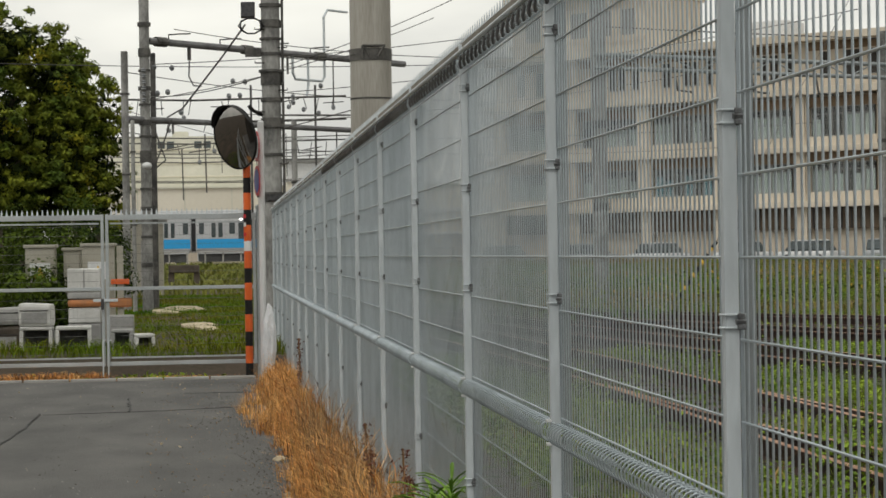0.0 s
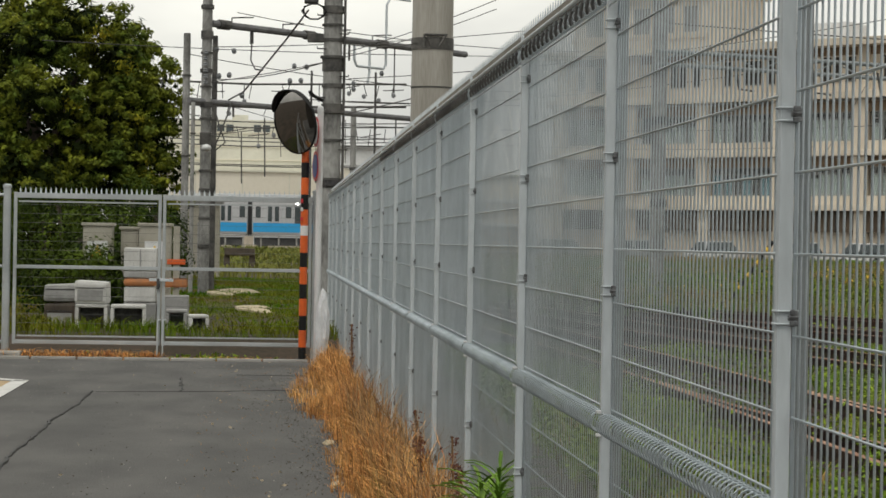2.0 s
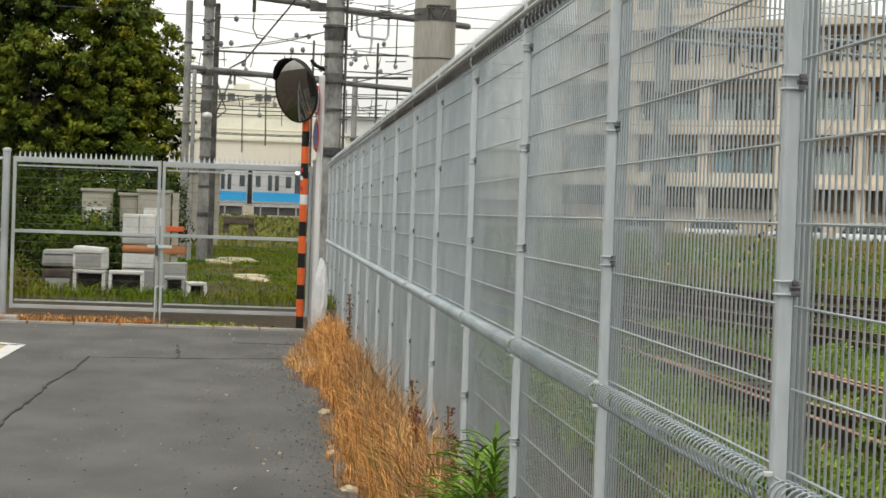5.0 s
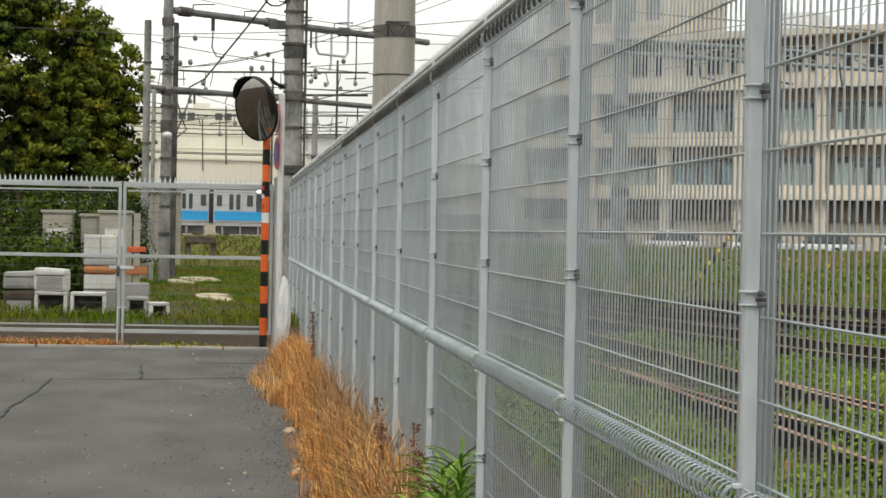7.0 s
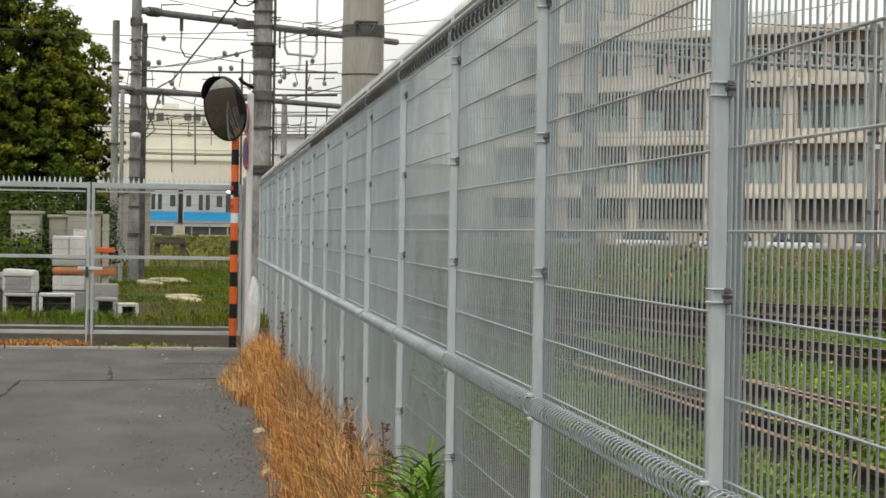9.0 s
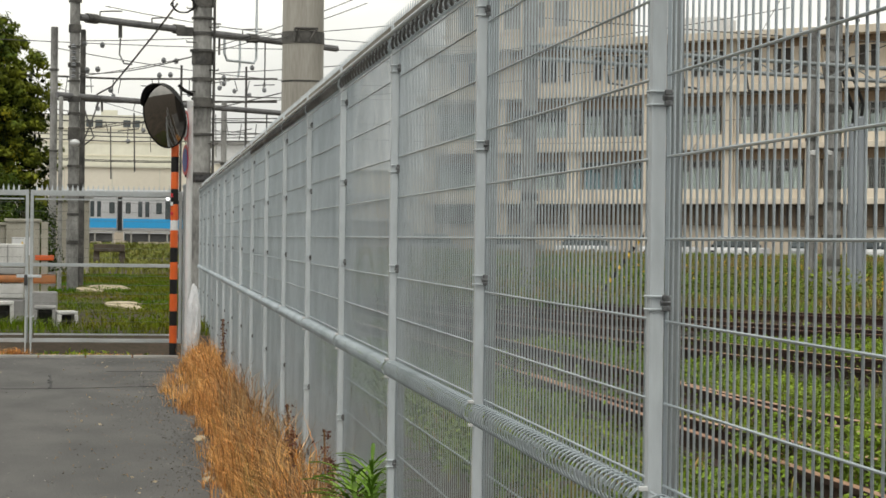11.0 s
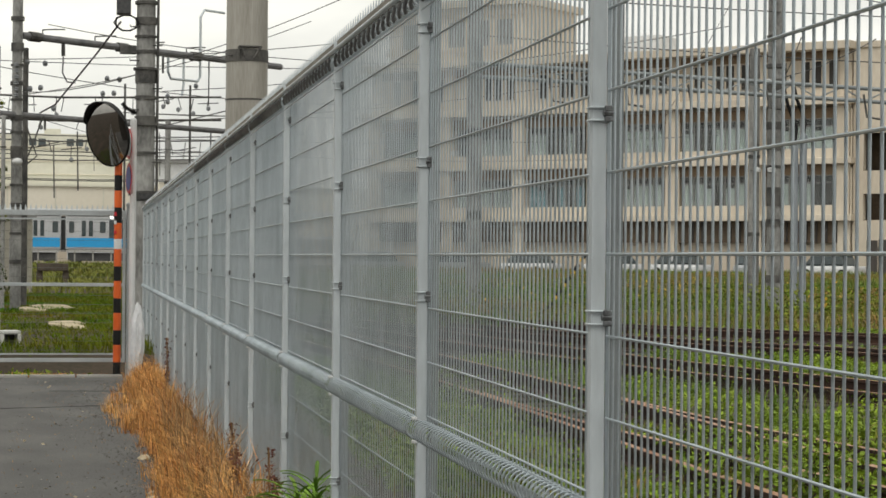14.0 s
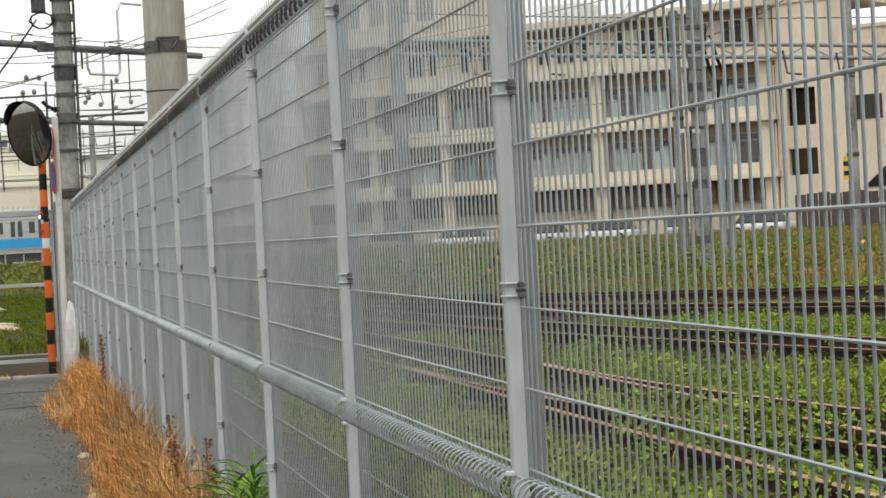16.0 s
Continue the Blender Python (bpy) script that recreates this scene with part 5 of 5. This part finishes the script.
for x, y, w, d, t in ((-0.9, 53, 1.2, 2.6, 5), (-1.3, 50, 0.7, 1.4, 20), (-0.5, 40, 0.8, 1.3, -8), (-0.3, 38.3, 0.4, 0.7, 30)):
    s = thing("concrete_slab", "broken pale concrete slab lying in the grass", "slab", group="slabs in the grass", at=(x, y, 0.24), rz=t)
    bm = B()
    ring = [bm.verts.new((w / 2 * math.cos(a) * random.uniform(0.7, 1.1), d / 2 * math.sin(a) * random.uniform(0.7, 1.1), 0.0)) for a in [0.698 * i for i in range(9)]]
    f = bm.faces.new(ring)
    up = bmesh.ops.extrude_face_region(bm, geom=[f])
    for v in up["geom"]:
        if isinstance(v, bmesh.types.BMVert):
            v.co.z += 0.05
    for v in bm.verts:
        v.co.z += 0.035 * v.co.y / d * 2 + 0.03 * noise.noise(v.co * 4)
    part("slab", bm, STONE, s)
hut = thing("relay_hut", "small beige relay hut with a flat roof", "hut", at=(-2.45, 72, 0.25))
part("wall", box(B(), -0.55, 0.55, -0.6, 0.6, -0.2, 2.55, 0.02), CABINET, hut)
part("roof", box(B(), -0.65, 0.68, -0.7, 0.7, 2.55, 2.68, 0.03), FRAME, hut)
part("door", box(B(), -0.2, 0.4, -0.63, -0.6, 0.0, 1.9, 0.01), ACGREY, hut)
rel = thing("relay_box", "dark rusty relay box on legs in the grass", "box", at=(-1.35, 82, 0.45))
part("case", box(B(), -0.6, 0.6, -0.3, 0.3, 0.5, 0.8, 0.04), BARK, rel)
for x in (-0.5, 0.5):
    part("leg", box(B(), x - 0.12, x + 0.12, -0.2, 0.2, -0.2, 0.5), BARK, rel)

# ---- plants ----
rng = np.random.default_rng(7)


def scatter(n, x0, x1, y0, y1, keep=None, lift=0.0):
    p = np.stack([rng.uniform(x0, x1, n), rng.uniform(y0, y1, n), np.zeros(n)], 1)
    if keep is not None:
        p = p[[bool(keep(x, y)) for x, y, _ in p]]
    p[:, 2] = [ground_z(x, y) + lift for x, y, _ in p]
    return p


def patchy(scale, level, seed=0.0):
    return lambda x, y: noise.noise((x * scale, y * scale, seed)) > level + rng.uniform(-0.25, 0.25)


# dry grass at the fence foot, in tufts that fall towards the lane
def verge(y):
    """The ragged edge of the grass on the asphalt."""
    e = np.interp(y, [7.5, 9, 13.5, 17.4, 18.6, 20.2, 22, 27], [0.5, 0.36, 0.34, 0.37, 0.2, 0.06, 0.16, 0.5])
    return e + 0.1 * noise.noise((0.0, y * 1.1, 4.0))


feet, high, turns, low, low_h, low_t = [], [], [], [], [], []
for i in range(680):
    ty = 8.6 + 18.2 * rng.uniform() ** 1.1
    e = verge(ty)
    q = rng.uniform() ** 0.75
    tx = e + (0.8 - e) * q
    if noise.noise((tx * 3, ty * 0.9, 1.0)) < rng.uniform(-0.9, 0.15):
        continue
    n = int(rng.uniform(12, 46))
    tall = (0.14 + (0.3 + 0.16 * ramp01(15 - ty, 0, 4)) * q) * rng.uniform(0.6, 1.3)
    fall = math.pi + rng.normal(0, 0.9)
    for k in range(n):
        bx, by = rng.normal(0, 0.045), rng.normal(0, 0.07)
        row = (feet, high, turns) if rng.uniform() < 0.55 + 0.3 * q else (low, low_h, low_t)
        row[0].append((max(tx + bx, e - 0.02), ty + by, -0.02))
        row[1].append(tall * rng.uniform(0.35, 1.2) * (1.0 if row[0] is feet else 0.6))
        row[2].append(math.atan2(by + 0.05 * math.sin(fall), bx + 0.06 * math.cos(fall)) + (rng.normal(0, 0.6) if rng.uniform() < 0.45 else rng.uniform(-3.14, 3.14)))
stuff("dry_grass", blades("dry_grass", np.array(feet), np.array(high), 0.0026, 0.8, rng, 0.35, np.array(turns)), DRY, "orange-brown withered grass tufts along the fence foot", "dry grass")
stuff("sprawling_grass", blades("sprawling_grass", np.array(low), np.array(low_h), 0.0017, 1.25, rng, 0.45, np.array(low_t)), DRY, "thin withered grass sprawling over the asphalt edge", "dry grass")
n = 900
base = np.stack([rng.uniform(0.55, 0.83, n), 8.5 + 9.5 * rng.uniform(0, 1, n) ** 1.6, np.full(n, -0.02)], 1)
stuff("dead_stalks", blades("dead_stalks", base, rng.uniform(0.35, 0.8, n), 0.0026, 0.5, rng), STRAW, "tall pale brown dead weed stalks in the dry grass", "dead stalks")
n = 900
base = np.stack([rng.uniform(0.5, 0.82, n), 8.4 + 5.5 * rng.uniform(0, 1, n), np.full(n, -0.02)], 1)
stuff("olive_grass", blades("olive_grass", base, rng.uniform(0.12, 0.42, n), 0.0025, 0.6, rng), MEADOW, "half-green grass blades among the dead stalks", "grass")


def tall_weed(x, y, h, n, seed):
    """A leafy stem with long, pointed, drooping leaves."""
    r = random.Random(seed)
    t = thing("tall_weed", "fresh green tall weed with narrow leaves by the fence", "plant", group="green weeds at the fence", at=(x, y, -0.02))
    part("stem", tube(B(), [(0, 0, 0), (0.01, 0, h * 0.5), (0.0, 0.01, h)], 0.006, 6, r2=0.003), PLANT, t)
    bm = B()
    for i in range(n):
        z, a = h * (0.25 + 0.75 * i / n), i * 2.4 + r.uniform(-0.4, 0.4)
        ln = r.uniform(0.17, 0.28) * (1.1 - 0.4 * i / n)
        d, s = Vector((math.cos(a), math.sin(a), 0)), Vector((-math.sin(a), math.cos(a), 0))
        rows = []
        for k in range(5):
            q = k / 4
            c = d * ln * q + Vector((0, 0, z + ln * (1.0 * q - 0.6 * q * q)))
            w = 0.0078 * math.sin(math.pi * min(0.15 + q * 0.85, 1.0)) + 0.0008
            rows.append([bm.verts.new(c - s * w), bm.verts.new(c - Vector((0, 0, 0.004))), bm.verts.new(c + s * w)])
        for p, q in zip(rows, rows[1:]):
            bm.faces.new((p[0], p[1], q[1], q[0])), bm.faces.new((p[1], p[2], q[2], q[1]))
    tagged(part("foliage", bm, PLANT, t), kind="stuff")


for i, (x, y, h) in enumerate(((0.72, 8.0, 0.68), (0.77, 7.8, 0.76), (0.75, 8.2, 0.6), (0.7, 7.75, 0.6), (0.78, 8.0, 0.68), (0.66, 8.15, 0.5))):
    tall_weed(x, y, h, 54, i)


def dock(x, y, h, seed):
    r = random.Random(seed)
    t = thing("dock_weed", "dark red seeding dock stalk by the fence", "plant", group="dock stalks at the fence", at=(x, y, -0.02))
    part("stem", tube(B(), [(0, 0, 0), (0.02, 0, h * 0.5), (0.01, 0.01, h)], 0.005, 6), STRAW, t)
    pts = np.array([(0.015 + r.gauss(0, 0.016), r.gauss(0, 0.016), h * r.uniform(0.35, 1.0)) for _ in range(160)])
    me = leaves("seed_head", pts, np.full(160, 0.012), rng)
    tagged(part("seed_head", me, DOCK, t, "dense reddish seed clusters"), kind="stuff")


for i, (x, y, h) in enumerate(((0.74, 7.75, 0.55), (0.78, 7.3, 0.6), (0.72, 7.95, 0.62), (0.8, 7.0, 0.45), (0.74, 9.3, 0.6), (0.78, 10.1, 0.66), (0.7, 11.2, 0.55), (0.76, 12.4, 0.6), (0.72, 21.5, 0.75), (0.77, 22.6, 0.7))):
    dock(x, y, h, i)
for x, y, s in ((0.38, 11.6, 0.05), (0.34, 13.4, 0.042), (0.35, 13.75, 0.03), (0.36, 16.1, 0.05), (0.4, 10.5, 0.035), (0.5, 25.2, 0.06)):
    st = thing("stone_lump", "pale concrete lump at the edge of the asphalt", "stone", group="pale lumps at the lane's edge", at=(x, y, 0.0))
    bm = B()
    bmesh.ops.create_icosphere(bm, subdivisions=2, radius=s)
    for v in bm.verts:
        v.co = v.co * (1 + 0.4 * noise.noise(v.co * 40 + Vector((x * 9, y, 0)))) + Vector((0, 0, s * 0.3))
    for v in bm.verts:
        v.co.z *= 0.6
    part("stone", bm, STONE, st)

# grit and straw on the asphalt
p = scatter(500, -4.5, 0.45, 8, 26.8, lambda x, y: rng.uniform() < 0.12 + 0.8 * ramp01(x, -1.0, 0.4))
p[:, 2] = 0.008
stuff("road_grit", leaves("road_grit", p, np.full(len(p), 0.016), rng, 0.7), STONE, "scattered pale grit and plant litter on the asphalt", "litter")
p = scatter(26000, -1.6, 0.5, 7.5, 26.5, lambda x, y: rng.uniform() < 0.04 + 0.9 * ramp01(x, verge(y) - 0.55, verge(y) + 0.05) and noise.noise((x * 2.5, y * 0.8, 9.0)) > rng.uniform(-0.5, 0.4))
p[:, 2] = 0.006
stuff("soil_flecks", leaves("soil_flecks", p, np.full(len(p), 0.0065), rng, 0.9), SOIL, "dark crumbs of soil strewn along the edge of the asphalt", "soil")
p = scatter(2600, -4.5, 0.4, 7.5, 26.5, lambda x, y: noise.noise((x * 0.9, y * 0.4, 15.0)) > rng.uniform(-0.2, 0.5))
p[:, 2] = 0.004
stuff("loose_chippings", leaves("loose_chippings", p, np.full(len(p), 0.0075), rng, 0.8), CONC, "small loose stone chippings on the asphalt", "gravel")
p = scatter(420, -0.7, 0.4, 8, 26.5)
p[:, 2] = 0.0
stuff("straw_litter", blades("straw_litter", p, rng.uniform(0.015, 0.03, len(p)), 0.002, 3.0, rng), STRAW, "broken brown straw lying beside the verge", "litter")

# strip under the gate
p = np.concatenate([scatter(3200, -6, -1.55, 27.1, 27.6), scatter(900, -1.5, 0.5, 27.12, 27.5, patchy(1.2, 0.1, 3.0))])
stuff("gate_strip_grass", blades("gate_strip_grass", p, rng.uniform(0.02, 0.16, len(p)) * np.where(p[:, 0] < -1.5, 1.4, 0.8), 0.006, 1.6, rng), DRY, "flat withered grass on the strip under the gate", "dry grass")
p = scatter(260, -2.6, 0.0, 27.2, 27.7, patchy(1.5, 0.1, 7.0))
stuff("gate_strip_weeds", leaves("gate_strip_weeds", p + [0, 0, 0.05], np.full(len(p), 0.04), rng), LEAFY, "small green weeds under the gate", "weeds")

# yard weeds
line_xy = np.array(LINES)


def clear_of(p, near=1.0, left=0.12):
    """Thins plants out over the track beds."""
    far = np.array([np.min((line_xy[:, 0] - a) ** 2 + (line_xy[:, 1] - b) ** 2) for a, b, _ in p]) ** 0.5
    middle = (np.abs(far - 0.53) > 0.2) & (far < 0.7) & (p[:, 1] < 15)
    return p[(far > near + rng.normal(0, 0.15, len(p))) | (rng.uniform(0, 1, len(p)) < np.where(middle, 0.55, left))]


p = clear_of(scatter(230000, 1.75, 9.5, 6, 26, lambda x, y: noise.noise((x * 0.7, y * 0.35, 2.0)) > rng.uniform(-0.9, 0.2) + 0.6 * ramp01(y, 14.5, 17.5) * (4.2 < x < 6.8)), 0.78, 0.05)
p[:, 2] += rng.uniform(0.0, 0.2, len(p)) * np.array([0.6 + noise.noise((a * 1.3, b * 1.3, 5.0)) for a, b, _ in p]) + 0.02
stuff("yard_weeds", leaves("yard_weeds", p, np.full(len(p), 0.024), rng, 0.3), LEAFY, "dense low green weeds between the tracks", "weeds")
p = scatter(16000, 3.1, 5.6, 6.5, 13, lambda x, y: noise.noise((x * 1.4, y * 0.8, 31.0)) > rng.uniform(-0.1, 0.5))
p[:, 2] += rng.uniform(0.05, 0.3, len(p))
stuff("track_overgrowth", leaves("track_overgrowth", p, np.full(len(p), 0.023), rng, 0.3), LEAFY, "green weeds growing over the near rails", "weeds")
p = clear_of(scatter(60000, 5, 26, 16, 40, lambda x, y: noise.noise((x * 0.4, y * 0.4, 6.0)) > rng.uniform(-0.4, 0.6)), 1.5, 0.02)
p[:, 2] += rng.uniform(0.0, 0.13, len(p))
stuff("track_weeds", leaves("track_weeds", p, np.full(len(p), 0.038), rng, 0.3), LEAFY, "green weeds around the curved tracks", "weeds")
p = clear_of(scatter(9000, 1.7, 9, 5, 24), 0.9, 0.1)
stuff("yard_grass", blades("yard_grass", p, rng.uniform(0.1, 0.3, len(p)), 0.006, 0.7, rng), MEADOW, "sparse grass blades in the yard", "grass")
p = scatter(120000, 4, 62, 37, 125, lambda x, y: x > 4 + (y - 38) * 0.02 and x < 6 + y * 0.5)
h = rng.uniform(0.2, 0.62, len(p)) * (0.7 + 0.6 * np.array([noise.noise((a * 0.15, b * 0.15, 1.0)) for a, b, _ in p]))
stuff("meadow", blades("meadow", p, h, 0.013, 0.7, rng), MEADOW, "tall green and straw-coloured grass between yard and block", "grass")
p = clear_of(scatter(26000, 6, 30, 38, 56, patchy(0.2, 0.15, 8.0)), 1.5)
p[:, 2] += rng.uniform(0.0, 0.75, len(p))
stuff("yard_shrubs", leaves("yard_shrubs", p, np.full(len(p), 0.055), rng), SHRUB, "bushy green growth along the far track", "shrubs")
p = scatter(800, 8, 30, 40, 75, patchy(0.12, 0.1, 21.0))
p[:, 2] += rng.uniform(0.35, 0.75, len(p))
stuff("meadow_flowers", leaves("meadow_flowers", p, np.full(len(p), 0.05), rng), YELLOW, "small yellow flowers over the tall grass", "flowers")
p = scatter(75000, -7.5, 3.5, 28.3, 70, lambda x, y: noise.noise((x * 0.6, y * 0.25, 12.0)) + 0.9 * ((x + 1.05) ** 2 + ((y - 34) * 0.25) ** 2) > rng.uniform(-0.3, 0.35))
stuff("lawn", blades("lawn", p, rng.uniform(0.04, 0.13, len(p)) * np.where(p[:, 1] < 31, 2.1, 1.0), 0.007, 0.8, rng), LAWN, "rough green grass behind the gate", "grass")
p = scatter(16000, -9, 9, 70, 140)
stuff("far_lawn", blades("far_lawn", p, rng.uniform(0.15, 0.45, len(p)), 0.025, 0.8, rng), FARLAWN, "yellow-green grass towards the far track", "grass")


def foliage(centres, per, size, shell=0.75, flat=0.9):
    """Leaf places round clump centres, and the way outwards and up from each."""
    out, ways = [], []
    for cx, cy, cz, r in centres:
        n = int(per * r * r)
        d = rng.normal(size=(n, 3))
        d /= np.linalg.norm(d, axis=1)[:, None]
        q = r * (shell + (1.08 - shell) * rng.uniform(0, 1, n))
        bumpy = np.array([1 + 0.28 * noise.noise((a * 2 + cx, b * 2 + cy, c * 2 + cz)) for a, b, c in d])
        ways.append(d + [0, 0, 0.35])
        out.append(np.array([cx, cy, cz]) + d * (q * bumpy)[:, None] * [1, 1, flat])
    return np.concatenate(out), np.concatenate(ways)


tree = thing("broadleaf_tree", "large dense broadleaf tree with light-tipped dark foliage", "tree", at=(0, 0, 0))
part("trunk", tube(B(), [(-6.9, 60, 0.1), (-6.8, 60, 1.5), (-7.0, 60.1, 3.2), (-6.9, 60, 5.2)], 0.34, 10, r2=0.16), BARK, tree)
for a in ((-9.2, 59.5, 5.4), (-4.9, 59.2, 5.0), (-7.6, 61, 7.6), (-5.6, 60.6, 6.9), (-8.6, 58.6, 3.9)):
    part("limb", tube(B(), [(-6.95, 60, 2.4), ((a[0] - 6.95) / 2, (a[1] + 60) / 2, (a[2] + 3) / 2), a], 0.14, 7, r2=0.05), BARK, tree)
clumps = []
r = random.Random(5)
# boughs: rounded masses on the crown's outside, each carrying many small tufts
boughs = []
while len(boughs) < 46:
    d = Vector((r.gauss(0, 1), r.gauss(-0.35, 1), r.gauss(0, 1))).normalized()
    c = Vector((-7.1, 60, 5.0)) + Vector((d.x * 3.5, d.y * 3.0, d.z * 3.6)) * r.uniform(0.75, 1.05)
    if c.z > 1.4:
        boughs.append((c, r.uniform(0.75, 1.35)))
for i in range(34):
    boughs.append((Vector((r.uniform(-14.0, -8.8), 60 + r.uniform(-2.6, 1.0), r.uniform(2.2, 10.8))), r.uniform(0.9, 1.5)))
boughs += [(Vector(c), size) for *c, size in ((-3.55, 59.5, 4.4, 0.8), (-3.6, 59.5, 3.2, 0.85), (-4.0, 59.3, 5.6, 0.8), (-3.4, 59.8, 2.1, 0.8), (-4.5, 59.3, 6.8, 0.85), (-3.0, 59.6, 3.7, 0.7), (-2.95, 59.8, 2.4, 0.7), (-3.15, 59.6, 5.0, 0.6))]
for c, size in boughs:
    for k in range(int(26 * size * size)):
        d = Vector((r.gauss(0, 1), r.gauss(0, 1), r.gauss(0.25, 1))).normalized()
        q = c + Vector((d.x, d.y, d.z * 0.8)) * size * r.uniform(0.75, 1.08)
        clumps.append((q.x, q.y, q.z, r.uniform(0.13, 0.3)))
at, out = foliage(clumps, 1500, 0.1, 0.3, 0.7)
me = leaves("crown", at, np.full(1, 0.07), rng, facing=out)
# Inner clumps get a near-black green that paints the crown's shade.
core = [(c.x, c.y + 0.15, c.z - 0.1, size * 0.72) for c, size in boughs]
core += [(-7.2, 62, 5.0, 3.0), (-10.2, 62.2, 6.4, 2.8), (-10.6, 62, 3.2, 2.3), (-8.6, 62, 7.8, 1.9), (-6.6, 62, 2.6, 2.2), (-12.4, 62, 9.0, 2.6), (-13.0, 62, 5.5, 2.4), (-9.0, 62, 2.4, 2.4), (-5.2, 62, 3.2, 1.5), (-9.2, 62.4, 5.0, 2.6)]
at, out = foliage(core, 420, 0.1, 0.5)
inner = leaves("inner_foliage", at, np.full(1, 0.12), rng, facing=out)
tagged(part("inner_foliage", inner, LEAF_SHADE, tree, "inner leaves of the crown, shade put in their dark green"), kind="stuff")
tagged(part("crown", me, LEAF, tree, "dense crown of small green leaves"), kind="stuff")
# Yellower leaves paint the crown's sunlit highlights into the colour.
at, out = foliage([(-3.7, 58.6, 3.9, 0.5), (-3.6, 58.5, 3.3, 0.4), (-3.9, 58.4, 4.9, 0.5), (-4.2, 58.0, 6.4, 0.45), (-4.9, 57.6, 7.2, 0.45), (-6.3, 57.2, 8.2, 0.5), (-5.6, 57.2, 5.2, 0.45)], 420, 0.1, 0.3, 0.7)
me = leaves("sunlit_leaves", at, np.full(1, 0.055), rng, facing=out)
tagged(part("yellow_leaves", me, LEAF_LIT, tree, "yellow-green leaf tips, sunlight put in their colour"), kind="stuff")


def bush(x, y, w, h, label):
    b = thing("bush", label, "bush", group="bushes behind the gate", at=(0, 0, 0))
    part("stem", tube(B(), [(x, y, 0.1), (x + 0.1, y, h * 0.5), (x, y, h * 0.8)], 0.05, 6), BARK, b)
    cs = [(x + r.uniform(-w, w) * 0.6, y + r.uniform(-0.5, 0.5), 0.25 + h * r.uniform(0.2, 0.8), r.uniform(0.35, 0.6)) for _ in range(int(5 + 4 * w))]
    at, out = foliage(cs, 1100, 0.07, 0.5)
    me = leaves("foliage", at, np.full(1, 0.05), rng, facing=out)
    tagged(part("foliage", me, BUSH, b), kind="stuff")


for x, y, w, h, l in ((-3.6, 38, 1.2, 2.0, "green leafy bush behind the cabinets"), (-5.0, 37, 1.3, 2.3, "dense green bush behind the gate"), (-2.7, 40, 0.8, 1.9, "bush between cabinets and poles"), (-6.6, 36, 1.4, 2.6, "tall green bush beside the fence"), (-3.4, 46, 1.4, 2.6, "dark green bush under the tree"), (-5.4, 48, 1.6, 3.0, "broad dark bush under the tree"), (-7.4, 45, 1.6, 3.0, "spreading bush under the tree"), (-2.75, 50, 0.6, 2.6, "bush beside the poles"), (-2.7, 46.5, 0.9, 2.7, "leafy bush behind the cabinets and crates"), (-3.4, 49, 1.3, 3.2, "tall dark bush under the tree"), (-4.6, 44, 1.2, 2.8, "dense bush under the tree"), (-2.8, 32.4, 0.55, 1.3, "low weed bush before the cabinet"), (-3.3, 33.2, 0.7, 1.35, "low creeping bush beside the cabinet"), (-3.5, 32.3, 0.5, 1.1, "leafy weed bush before the scrap"), (-4.4, 31.5, 0.9, 1.7, "green bush close behind the gate"), (-2.45, 32.8, 0.3, 0.8, "low weeds between the cabinets")):
    bush(x, y, w, h, l)

# ---- plain unseen walls added behind and beside the lane to block light ----
unseen_wall_side = part("unseen_wall_side", box(B(), -9.3, -9.0, -20, 26, -0.1, 4.6), WALL_D)
tagged(unseen_wall_side, "plain unseen dark wall added beside the lane to block low sky", "wall", kind="structure")
unseen_wall_back = part("unseen_wall_back", box(B(), -9.0, 14, -20.3, -20, -0.1, 5.0), WALL_D)
tagged(unseen_wall_back, "plain unseen dark wall added behind the lane to darken reflections", "wall", kind="structure")
